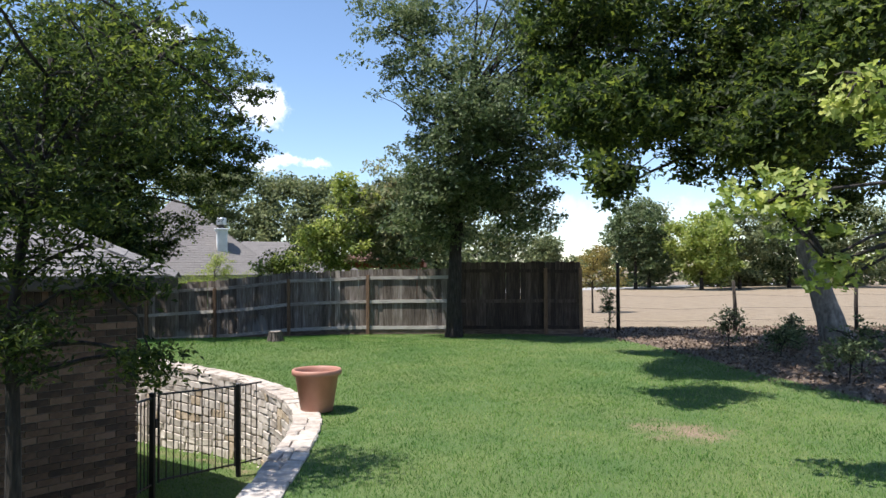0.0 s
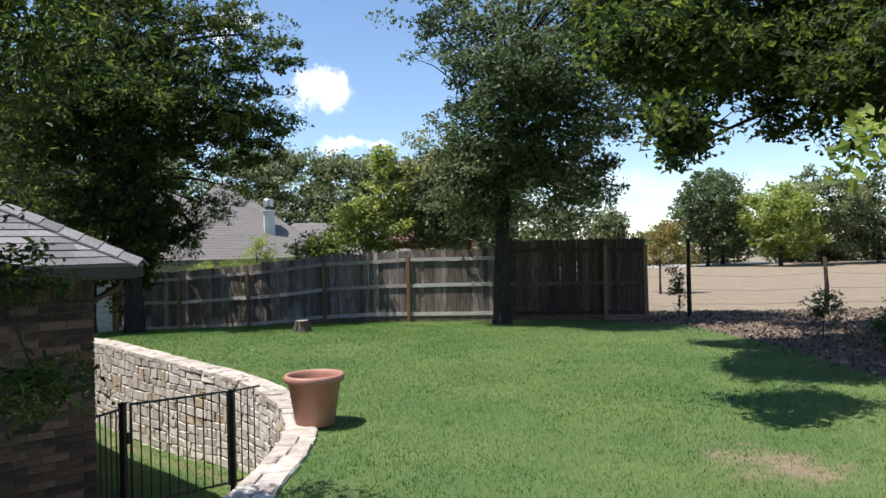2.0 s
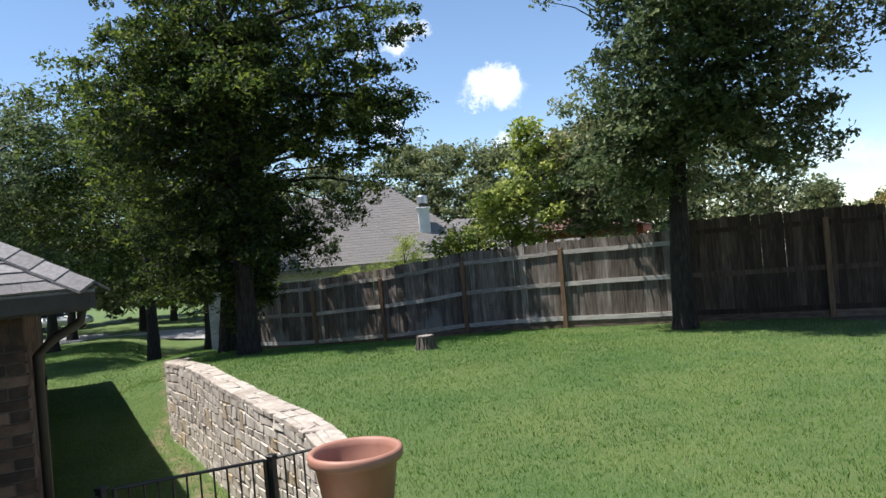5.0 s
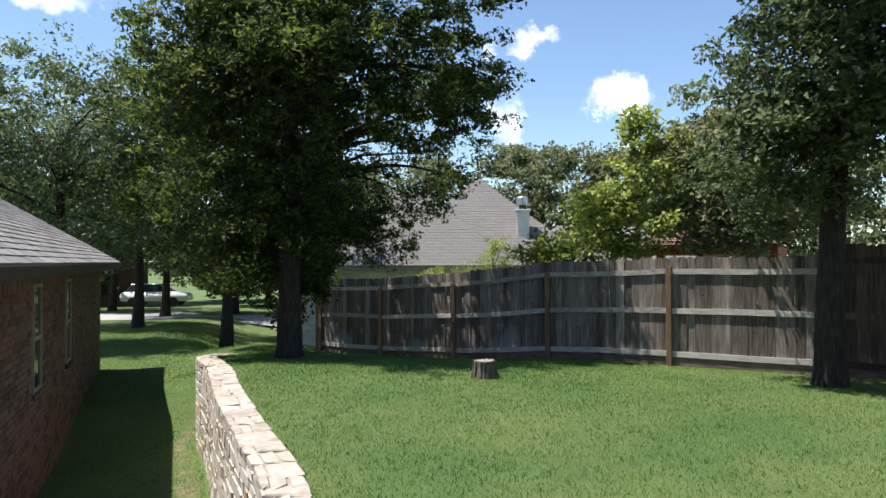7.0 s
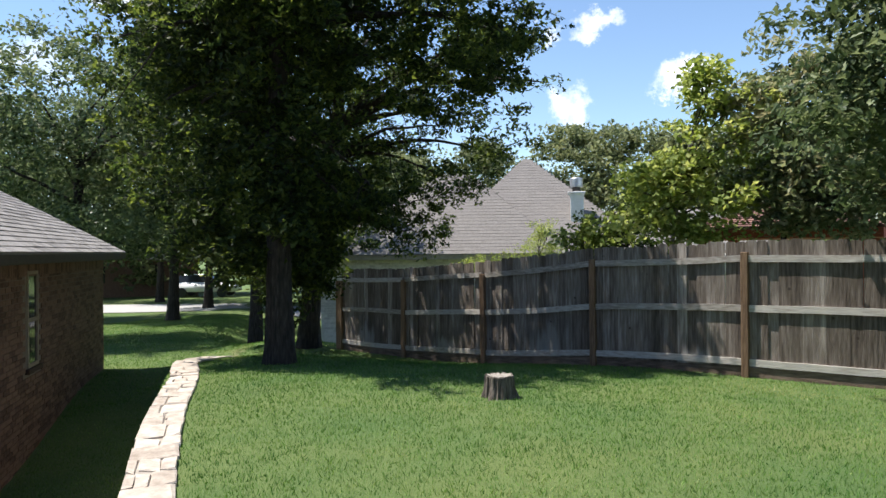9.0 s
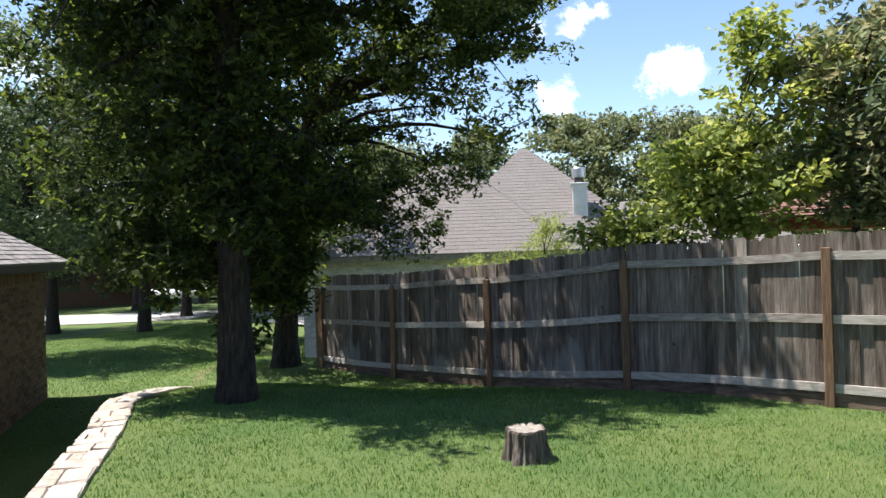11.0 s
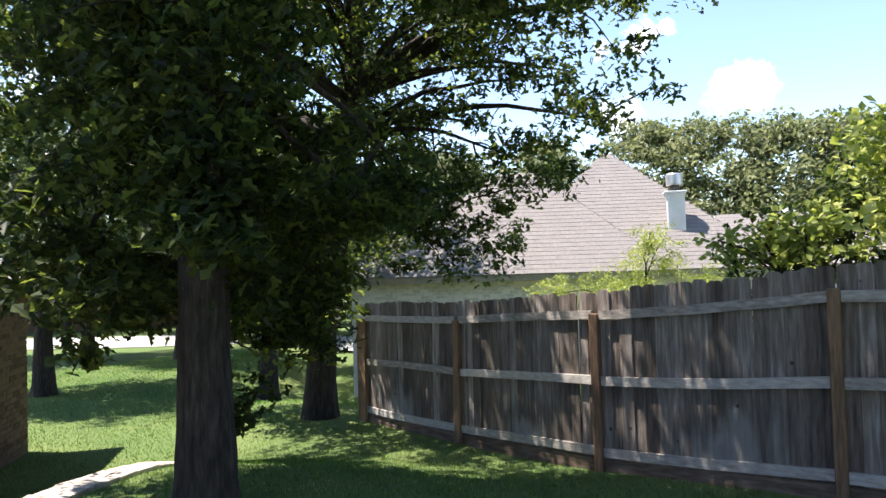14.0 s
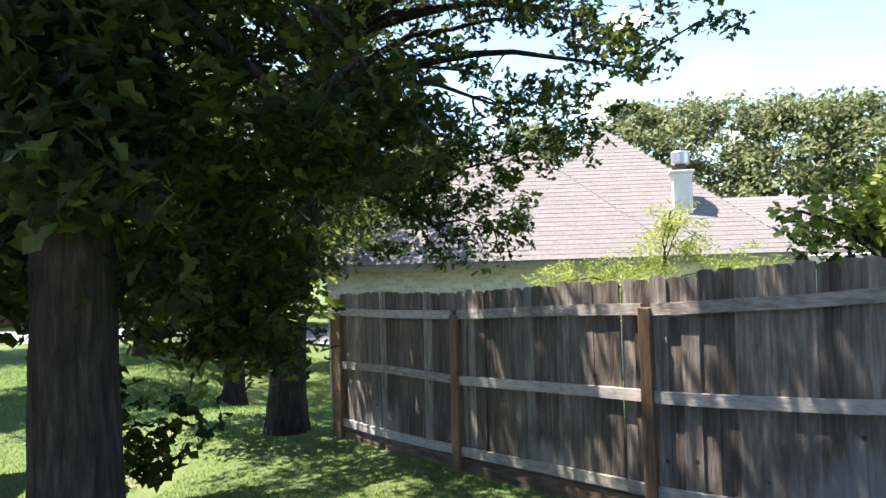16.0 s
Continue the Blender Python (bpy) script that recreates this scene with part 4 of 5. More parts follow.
def crown_points(blobs, n_clumps, per_clump, clump_r, rs, hollow=0.55, flat=0.6):
    """Clumps of leaves over the outer part of a set of ellipsoids. blobs: (x, y, z, rx, ry, rz, share)."""
    share = np.array([b[6] for b in blobs], float)
    pick = rs.choice(len(blobs), n_clumps, p=share / share.sum())
    B = np.array([b[:6] for b in blobs], float)[pick]
    v = rs.normal(0, 1, (n_clumps, 3))
    v /= np.linalg.norm(v, axis=1, keepdims=True)
    r = hollow + (1 - hollow) * rs.uniform(0, 1, (n_clumps, 1)) ** 0.7
    r *= 1 + rs.normal(0, 0.08, (n_clumps, 1))
    cc = B[:, :3] + v * r * B[:, 3:]
    m = np.maximum(4, rs.poisson(per_clump, n_clumps))
    owner = np.repeat(np.arange(n_clumps), m)
    rad = clump_r * rs.uniform(0.6, 1.4, n_clumps)
    w = rs.normal(0, 1, (len(owner), 3))
    w *= (rs.uniform(0.1, 1, (len(owner), 1)) ** 0.6) / np.linalg.norm(w, axis=1, keepdims=True)
    w[:, 2] *= flat
    return cc, cc[owner] + w * rad[owner][:, None]


def limb(bm, p0, p1, r0, r1, rng, n=6, wob=0.12, seg=7):
    p0, p1 = Vector(p0), Vector(p1)
    ln = (p1 - p0).length
    pts, rad = [], []
    for k in range(n + 1):
        t = k / n
        j = Vector((rng.uniform(-1, 1), rng.uniform(-1, 1), rng.uniform(-0.5, 0.5))) * wob * ln * 0.25 * math.sin(math.pi * t)
        pts.append(p0.lerp(p1, t) + j + Vector((0, 0, 0.10 * ln * math.sin(math.pi * t))))
        rad.append(r0 + (r1 - r0) * t)
    tube(bm, pts, rad, seg)
    return pts


def tree(name, label, base, trunk, r_base, blobs, mat, n_clumps, per_clump, leaf, seed, clump_r=0.45, hollow=0.5, bark="bark", group="", limbs=26, lobed=False, twigs=0, aspect=0.55, flat=0.6, r_top=0.35, limb_bark="bark"):
    """A tree: trunk points, limbs out to the clumps, and a crown of separate leaves."""
    t = thing(name, label, "tree", group)
    rs, rng = np.random.RandomState(seed), random.Random(seed)
    bm = bmesh.new()
    pts = [Vector(p) for p in trunk]
    dense, rad = [], []
    tot = len(pts) - 1
    for i in range(tot):
        for k in range(4):
            u = (i + k / 4) / tot
            dense.append(pts[i].lerp(pts[i + 1], k / 4) + Vector((rng.uniform(-1, 1), rng.uniform(-1, 1), 0)) * r_base * 0.06)
            rad.append(r_base * ((1 + 0.35 * math.exp(-u * 14)) * (1 - u) + r_top * u))
    dense.append(pts[-1])
    rad.append(r_base * r_top)
    if r_base > 0.15:       # furrowed bark: ridges that run and wander up the stem
        fine, frad = [], []
        for i in range(len(dense) - 1):
            for k in range(5):
                fine.append(dense[i].lerp(dense[i + 1], k / 5))
                frad.append(rad[i] + (rad[i + 1] - rad[i]) * k / 5)
        fine.append(dense[-1])
        frad.append(rad[-1])
        seg = 40
        rings = tube(bm, fine, frad, seg)
        for i, rg in enumerate(rings):
            for k, v in enumerate(rg):
                c = fine[i]
                a = 2 * math.pi * k / seg
                ridge = noise.noise(Vector((math.cos(a) * 6 + seed, math.sin(a) * 6, v.co.z * 1.1))) * 0.09 + noise.noise(Vector((math.cos(a) * 14, math.sin(a) * 14 + seed, v.co.z * 4))) * 0.06
                v.co = c + (v.co - c) * (1 + ridge)
    else:
        tube(bm, dense, rad, 10)
    part("trunk", bm, bark, t, smooth=True)
    cc, lp = crown_points(blobs, n_clumps, per_clump, clump_r, rs, hollow, flat)
    bm = bmesh.new()
    top_i = [i for i, p in enumerate(dense) if p.z > pts[0].z + (pts[-1].z - pts[0].z) * 0.35]
    ends = []
    for k in range(limbs):
        c = Vector(cc[rng.randrange(len(cc))])
        i = min(top_i, key=lambda q: abs(dense[q].z - (c.z * 0.55 + pts[-1].z * 0.25 + pts[0].z * 0.2)) + rng.uniform(0, 0.6))
        r0 = min(rad[i] * 0.5, 0.028 + 0.012 * (c - dense[i]).length)
        ends += limb(bm, dense[i], c, r0, 0.012, rng)[2:]
    for k in range(twigs):
        c = Vector(cc[rng.randrange(len(cc))])
        e = min((ends[rng.randrange(len(ends))] for _ in range(40)), key=lambda q: (q - c).length)
        if (e - c).length < 2.5:
            limb(bm, e, c, 0.018, 0.005, rng, 4, 0.2, 5)
    if limbs:
        part("branchwork", bm, limb_bark, t, smooth=True)
    leaves("crown", lp, leaf, rs, mat, t, lobed=lobed, aspect=aspect)
    return t


def build_trees():
    # the large oak beside the wall's tail
    x, y = -8.05, 17.35
    z = gz(x, y)
    tree("oak_tree", "large dark green oak with a rough dark trunk beside the wall", None,
         [(x, y, z - 0.2), (x + 0.02, y, z + 1.6), (x - 0.1, y + 0.1, z + 3.6), (x - 0.1, y + 0.2, z + 6.0), (x, y, z + 8.2)], 0.2,
         [(x - 0.35, y + 0.1, 3.4, 1.5, 1.3, 1.1, 0.8), (x - 0.4, y + 0.4, 5.2, 2.2, 2.0, 1.4, 2.8), (x - 0.5, y + 0.6, 7.2, 2.5, 2.3, 2.0, 3.6), (x - 3.9, y + 1.1, 5.3, 1.0, 0.9, 0.6, 0.7), (x - 1.4, y - 0.4, 3.6, 1.8, 1.4, 1.4, 0.75), (x - 1.6, y - 0.3, 5.6, 1.8, 1.5, 1.5, 1.3), (x + 1.7, y + 2.2, 5.0, 1.7, 1.4, 1.3, 1.0), (x + 1.7, y + 2.4, 7.0, 1.6, 1.5, 1.4, 0.8), (x - 0.85, y + 1.25, 1.5, 0.85, 0.7, 0.5, 0.24), (x - 0.65, y + 0.7, 0.85, 0.45, 0.4, 0.3, 0.05), (x - 0.75, y + 1.65, 1.2, 0.5, 0.45, 0.4, 0.07), (x - 0.35, y - 0.55, 1.66, 0.9, 0.55, 0.5, 0.06), (x + 0.35, y - 0.1, 2.35, 0.5, 0.4, 0.4, 0.1), (x - 1.4, y + 1.8, 1.7, 1.0, 0.8, 0.55, 0.2), (x + 0.9, y - 0.9, 5.2, 1.2, 1.1, 0.8, 0.5),
          (x - 1.5, y + 1.4, 1.9, 1.3, 0.8, 0.6, 0.3), (x - 0.1, y - 0.35, 2.7, 0.7, 0.5, 0.8, 0.12), (x - 1.3, y - 0.5, 2.3, 1.2, 0.8, 0.6, 0.15), (x + 0.1, y + 0.95, 2.45, 1.0, 0.8, 0.75, 0.4), (x + 0.48, y - 0.26, 2.4, 0.55, 0.5, 0.6, 0.14), (x - 0.45, y - 0.45, 1.8, 0.6, 0.5, 0.5, 0.1), (x - 1.3, y - 0.3, 2.0, 1.2, 0.9, 0.6, 0.12), (x - 0.9, y + 0.4, 2.6, 1.3, 1.1, 0.7, 0.3), (x - 0.2, y + 0.1, 1.9, 0.5, 0.45, 0.8, 0.15)],
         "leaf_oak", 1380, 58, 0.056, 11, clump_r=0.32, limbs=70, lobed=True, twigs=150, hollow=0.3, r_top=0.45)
    # the spreading oak between it and the fence's end
    x, y = -12.25, 22.2
    z = gz(x, y)
    tree("oak_tree", "spreading oak with a leaning trunk beside the end of the fence", None,
         [(x, y, z - 0.2), (x + 0.12, y, z + 1.4), (x + 0.5, y + 0.1, z + 3.2), (x + 1.0, y, z + 5.5), (x + 1.2, y, z + 7.5)], 0.25,
         [(x + 1.6, y, 5.0, 2.6, 2.2, 1.5, 2.2), (x + 1.0, y + 0.2, 7.2, 3.0, 2.6, 2.0, 2.4), (x + 4.0, y + 0.3, 5.3, 2.0, 1.6, 1.2, 1.5), (x + 5.1, y - 0.3, 5.6, 1.1, 1.0, 0.5, 0.5), (x + 1.3, y - 1.7, 6.0, 1.8, 1.3, 0.9, 1.3), (x - 0.3, y - 1.9, 5.2, 1.5, 1.2, 0.9, 0.9), (x - 0.2, y - 3.2, 5.0, 1.0, 0.8, 0.6, 0.4), (x + 0.9, y - 0.3, 3.0, 0.9, 0.7, 0.7, 0.5), (x - 0.9, y - 0.7, 1.5, 1.5, 0.8, 0.9, 1.1), (x + 3.0, y + 1.2, 3.4, 1.5, 1.0, 1.0, 0.45), (x + 1.7, y + 1.3, 2.7, 1.6, 1.0, 1.2, 1.3), (x + 1.2, y + 0.6, 3.6, 1.4, 1.2, 1.0, 0.8), (x + 4.5, y + 0.3, 3.7, 1.2, 0.8, 0.6, 0.25), (x - 0.9, y + 0.2, 2.0, 1.2, 1.0, 0.9, 0.5), (x - 2.0, y, 4.6, 1.8, 1.8, 1.6, 1.0)],
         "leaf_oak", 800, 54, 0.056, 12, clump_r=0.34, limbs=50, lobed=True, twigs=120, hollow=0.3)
    # oak standing at the fence
    x, y = 0.12, 19.1
    z = gz(x, y)
    tree("oak_tree", "grey-green oak with a dark trunk standing against the fence", None,
         [(x, y, z - 0.2), (x + 0.03, y, z + 1.6), (x + 0.12, y, z + 3.2), (x + 0.45, y + 0.1, z + 5.5), (x + 0.6, y, z + 7.6)], 0.2,
         [(x + 0.3, y, 4.7, 2.1, 1.8, 1.5, 2), (x + 0.4, y, 7.3, 2.6, 2.2, 2.2, 2.6), (x - 0.6, y + 0.2, 3.1, 1.3, 1.2, 0.9, 0.9), (x + 1.6, y, 3.4, 1.4, 1.2, 1.0, 0.8), (x + 2.8, y, 5.8, 1.7, 1.5, 1.6, 1.3), (x - 1.6, y, 8.6, 1.4, 1.2, 0.9, 0.6), (x + 2.7, y, 7.8, 1.8, 1.5, 1.3, 1.1), (x + 1.0, y - 0.9, 4.6, 1.7, 1.0, 1.2, 1.2), (x - 0.4, y - 0.7, 3.6, 1.2, 0.8, 0.9, 0.7), (x + 0.6, y - 1.8, 5.6, 1.4, 1.0, 0.8, 0.9)],
         "leaf_grey", 1050, 56, 0.057, 13, clump_r=0.4, limbs=56, lobed=True, twigs=90, hollow=0.35)
    # leaning oak in the leaf litter
    x, y = 9.3, 17.4
    tree("oak_tree", "leaning oak with a pale grey trunk in the leaf litter", None,
         [(x, y, -0.2), (x - 0.35, y, 1.0), (x - 0.8, y - 0.1, 2.2), (x - 1.2, y - 0.3, 4.0), (x - 1.6, y - 0.5, 6.0), (x - 2.0, y - 0.5, 8.0)], 0.3,
         [(x - 1.8, y - 1.2, 6.4, 2.6, 2.2, 1.7, 2.4), (5.6, 15.2, 5.4, 1.8, 1.6, 1.1, 1.5), (4.0, 14.1, 5.0, 1.6, 1.4, 0.9, 1.5), (2.7, 11.9, 4.6, 1.4, 1.2, 0.85, 1.3), (2.15, 9.9, 4.0, 0.8, 0.8, 0.5, 0.5), (2.05, 9.2, 2.85, 0.22, 0.22, 0.45, 0.08), (3.0, 13.4, 3.6, 0.5, 0.5, 0.5, 0.2),
          (3.6, 13.6, 6.6, 1.8, 1.5, 1.0, 1.2), (5.5, 12.2, 6.1, 1.8, 1.5, 1.1, 1.4), (2.2, 11.6, 6.0, 1.2, 1.1, 0.7, 0.7), (5.3, 11.4, 4.4, 1.3, 1.2, 0.9, 1.0), (4.3, 10.2, 3.7, 0.7, 0.7, 0.5, 0.35), (6.6, 13.2, 4.4, 1.7, 1.5, 1.2, 1.3), (x + 1.5, y - 1, 5.6, 3.0, 2.6, 2.2, 1.4), (x - 0.3, y - 3.4, 4.6, 1.8, 1.4, 1.5, 0.9), (x - 0.2, y - 0.8, 3.2, 1.7, 1.2, 0.8, 0.7), (5.6, 13.0, 3.7, 0.9, 0.8, 0.6, 0.5), (4.4, 13.0, 3.75, 0.35, 0.35, 0.5, 0.15), (6.5, 10.5, 5.2, 1.5, 1.3, 1.0, 1.0), (5.0, 8.5, 4.6, 1.0, 0.9, 0.6, 0.6), (4.6, 9.3, 3.6, 0.6, 0.5, 0.5, 0.3), (2.4, 14.4, 5.6, 1.1, 0.8, 0.6, 0.6), (5.2, 17.2, 5.6, 1.4, 1.2, 0.8, 1.0), (6.8, 16.0, 6.2, 1.6, 1.4, 1.0, 1.2), (8.3, 18.3, 5.8, 1.8, 1.6, 1.2, 1.2)],
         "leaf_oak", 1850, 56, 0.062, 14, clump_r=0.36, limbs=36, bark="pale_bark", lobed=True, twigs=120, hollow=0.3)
    # young oak beside the start, its stem out of sight
    x, y = 6.6, 7.2
    tree("young_oak", "young oak with bright yellow-green drooping leaves", None,
         [(x, y, gz(x, y) - 0.2), (x - 0.2, y, 1.5), (x - 0.6, y + 0.1, 2.8), (x - 1.4, y - 0.2, 3.6)], 0.07,
         [(2.75, 6.2, 2.4, 0.5, 0.4, 0.3, 1), (3.2, 5.95, 3.2, 0.4, 0.3, 0.35, 0.6), (3.3, 6.2, 1.95, 0.4, 0.35, 0.35, 0.8), (4.2, 6.5, 2.9, 0.7, 0.5, 0.5, 0.6)],
         "leaf_yellow", 44, 24, 0.045, 15, clump_r=0.19, limbs=12, lobed=True, aspect=0.7, twigs=30, hollow=0.1)
    # small live oak between the house and the start of the walk
    x, y = -3.55, 6.0
    z = gz(x, y)
    tree("live_oak", "small dark live oak with narrow leaves before the brick house", None,
         [(x, y, z - 0.2), (x + 0.02, y, 0.4), (x - 0.05, y + 0.05, 1.4), (x + 0.15, y, 2.6), (x + 0.3, y, 3.6)], 0.07,
         [(x + 0.1, y, 2.5, 0.95, 0.8, 0.8, 1.6), (x + 0.9, y + 0.2, 3.4, 1.0, 0.8, 0.7, 1.5), (x + 1.05, y + 0.2, 1.05, 0.42, 0.4, 0.2, 0.2), (x + 0.0, y - 0.2, 1.3, 0.8, 0.5, 0.4, 0.4), (x - 0.4, y - 0.3, 3.9, 1.1, 0.9, 0.6, 1.0), (x + 0.7, y + 0.2, 1.75, 0.55, 0.4, 0.2, 0.3)],
         "leaf_oak", 430, 40, 0.036, 16, clump_r=0.24, limbs=20, aspect=0.36, twigs=60, hollow=0.15)


build_trees()


# ---- trees beyond the fence ----
def build_far_trees():
    bright = ("sapling with bright yellow-green leaves behind the fence", "leaf_yellow")
    tree("young_tree", bright[0], None, [(-3.85, 21.9, -0.7), (-3.8, 21.9, 1.2), (-3.6, 21.9, 2.6), (-3.2, 21.9, 4.3)], 0.05,
         [(-3.55, 21.9, 3.0, 0.75, 0.7, 0.85, 2), (-3.2, 21.9, 4.3, 0.45, 0.45, 0.55, 0.8), (-3.8, 21.9, 2.2, 0.7, 0.5, 0.45, 0.8), (-2.9, 22.0, 2.5, 0.7, 0.6, 0.65, 1.0), (-2.6, 22.0, 3.7, 0.6, 0.5, 0.8, 1.0), (-3.3, 22.0, 2.0, 0.8, 0.4, 0.3, 0.6), (-4.2, 21.9, 2.7, 0.6, 0.5, 0.6, 0.9)],
         "leaf_yellow", 240, 26, 0.055, 31, clump_r=0.3, limbs=22, aspect=0.7, hollow=0.1, bark="pale_bark")
    tree("young_tree", "weeping tree with rusty grey-green leaves behind the fence", None, [(-2.2, 22.4, -0.5), (-2.15, 22.4, 1.5), (-2.0, 22.4, 3.4), (-2.0, 22.4, 4.6)], 0.06,
         [(-2.1, 22.4, 3.9, 1.0, 0.9, 1.2, 2), (-1.4, 22.4, 3.0, 1.2, 0.9, 0.8, 1.4), (-1.0, 22.4, 4.3, 0.8, 0.7, 0.8, 0.8), (-2.3, 22.4, 2.7, 0.9, 0.5, 0.35, 0.5), (-0.6, 22.4, 2.6, 1.0, 0.5, 0.4, 0.8), (-1.7, 22.4, 2.25, 0.9, 0.4, 0.45, 0.9)],
         "leaf_brown", 460, 40, 0.06, 32, clump_r=0.34, limbs=26, aspect=0.5, hollow=0.2)
    tree("shrub", "dark green shrub behind the fence", None, [(-5.4, 23.4, -0.8), (-5.3, 23.4, 0.6), (-5.2, 23.4, 1.6)], 0.05,
         [(-5.2, 23.4, 1.7, 1.0, 0.8, 1.1, 2), (-4.7, 23.4, 2.5, 0.5, 0.5, 0.5, 0.5)], "leaf_oak", 130, 34, 0.05, 33, clump_r=0.28, limbs=14, aspect=0.5, hollow=0.2)
    tree("shrub", "light green feathery shrub before the neighbour's roof", None, [(-9.2, 27.8, -1.0), (-9.2, 27.8, 0.5), (-9.1, 27.8, 1.4)], 0.06,
         [(-9.1, 27.8, 1.1, 1.7, 1.2, 0.75, 2), (-8.9, 27.8, 1.95, 0.7, 0.5, 0.6, 0.9), (-10.6, 27.5, 1.25, 0.9, 0.7, 0.4, 0.5), (-7.9, 28.2, 1.3, 0.8, 0.6, 0.5, 0.5)], "leaf_yellow", 250, 40, 0.045, 34, clump_r=0.25, limbs=14, aspect=0.25, hollow=0.3)
    tree("shrub", "light green sapling leaning over the fence", None, [(-5.2, 22.5, -0.8), (-5.2, 22.5, 0.8), (-5.3, 22.5, 1.8)], 0.04,
         [(-5.5, 22.5, 1.85, 0.6, 0.45, 0.4, 1), (-4.9, 22.6, 2.1, 0.6, 0.45, 0.4, 0.8)], "leaf_yellow", 50, 22, 0.05, 35, clump_r=0.25, limbs=10, aspect=0.7, hollow=0.1)
    # woodland behind the neighbour's house
    rng = random.Random(41)
    label = "grey-green woodland tree behind the neighbour's house"
    spots = [(-33, 44, 7.6), (-28, 47, 8.0), (-23.5, 49, 8.4), (-19, 52, 9.3), (-15, 52, 9.0), (-11.5, 51, 8.6), (-8, 50.5, 8.0), (-4.5, 49, 7.6), (-1, 50, 8.3), (3, 49, 7.4), (-25, 41, 7.2), (-30, 38, 7.6)]
    for i, (x, y, top) in enumerate(spots):
        r = rng.uniform(2.6, 3.4)
        tree("woodland_tree", label, None, [(x, y, -1.2), (x + 0.1, y, 2), (x, y, top * 0.6)], 0.2,
             [(x, y, top - 2.6, r, r * 0.9, 2.6, 2), (x + rng.uniform(-1.2, 1.2), y - 0.5, top - 4.6, r * 0.9, r * 0.8, 2.0, 1.2), (x - 1, y - 1, 1.6, r * 0.8, r * 0.6, 1.8, 0.8), (x + rng.uniform(-1, 1), y, top - 0.9, 1.3, 1.2, 1.0, 0.7)],
             "leaf_far", 230, 44, 0.14, 50 + i, clump_r=0.8, limbs=0, group="woodland trees behind the house", hollow=0.6)
    # trees on the far left, along the front garden
    label = "green oak in the front garden by the road"
    for i, (x, y, top, r) in enumerate(((-25.5, 28.0, 9.2, 4.0), (-21.5, 33.0, 7.6, 2.6), (-30, 27, 9.0, 3.6), (-18.4, 26.0, 9.4, 4.4), (-34, 24, 9.5, 3.8), (-38, 36, 8.5, 3.6), (-45, 33, 8.5, 4.0), (-31, 34, 8.0, 3.0), (-21.3, 21.8, 9.0, 3.0))):
        z = gz(x, y)
        tree("oak_tree", label, None, [(x, y, z - 0.2), (x + 0.1, y, z + 1.8), (x, y, top * 0.6)], 0.26,
             [(x, y, top - 2.7, r, r, 2.6, 2), (x - 0.8, y - 0.6, top - 4.6, r * 0.8, r * 0.8, 1.6, 1.2), (x + 0.9, y, 2.4, r * 0.7, r * 0.7, 1.0, 0.6)],
             "leaf_grey" if i % 2 == 0 else "leaf_oak", 360, 52, 0.08, 70 + i, clump_r=0.6, limbs=16, group="front garden trees", hollow=0.5)
    # beyond the dry field
    label = "far tree along the edge of the dry field"
    for i, (x, y, top, r, mat) in enumerate(((15.4, 60, 7.6, 2.5, "leaf_grey"), (17.6, 64, 8.2, 2.4, "leaf_far"), (19.8, 57, 6.4, 2.6, "leaf_yellow"), (8.6, 66, 5.0, 1.5, "leaf_far"), (24, 60, 7.5, 3.4, "leaf_far"), (29, 62, 7, 3.2, "leaf_grey"), (34, 61, 8, 3.4, "leaf_far"))):
        tree("field_tree", label, None, [(x, y, -0.3), (x, y, 2), (x, y, top * 0.6)], 0.16,
             [(x, y, top * 0.62, r, r, top * 0.36, 2), (x + 0.6, y, top * 0.35, r * 0.9, r * 0.8, top * 0.28, 1)], mat, 190, 44, 0.15, 90 + i, clump_r=0.7, limbs=0, group="trees at the field's edge", hollow=0.5)
    tree("field_tree", "small ochre tree standing in the dry field", None, [(5.75, 29.2, -0.2), (5.75, 29.2, 1.0), (5.8, 29.2, 2.3)], 0.05,
         [(5.8, 29.2, 1.75, 0.85, 0.7, 0.85, 2), (6.1, 29.2, 2.45, 0.45, 0.4, 0.4, 0.6), (6.6, 29.4, 1.4, 0.6, 0.5, 0.6, 0.7)], "leaf_ochre", 90, 34, 0.045, 110, clump_r=0.3, limbs=12, hollow=0.2)
    # low hedge line closing the field, and woods across the road
    rs = np.random.RandomState(120)
    pts = [(x, 68 + 1.5 * math.sin(x), 1.2, 3.0, 1.6, 2.3 + 0.8 * math.sin(x * 1.3), 1) for x in range(-8, 130, 4)]
    cc, lp = crown_points(pts, 1500, 34, 0.9, rs, 0.3)
    tagged(leaves("hedgerow", lp, 0.26, rs, "leaf_far"), "dark green hedgerow along the far edge of the field", "hedge", kind="stuff")
    pts = [(-58 + 0.62 * k * 1.0, 18 + 0.95 * k + 1.5 * math.sin(k), 3.2 + 1.2 * math.sin(k * 0.8), 3.2, 3.2, 3.6 + math.sin(k * 1.7), 1) for k in range(-26, 44, 3)]
    cc, lp = crown_points(pts, 1500, 40, 0.9, rs, 0.35)
    tagged(leaves("far_woods", lp, 0.24, rs, "leaf_far"), "green woods across the street", "woods", kind="stuff")


build_far_trees()


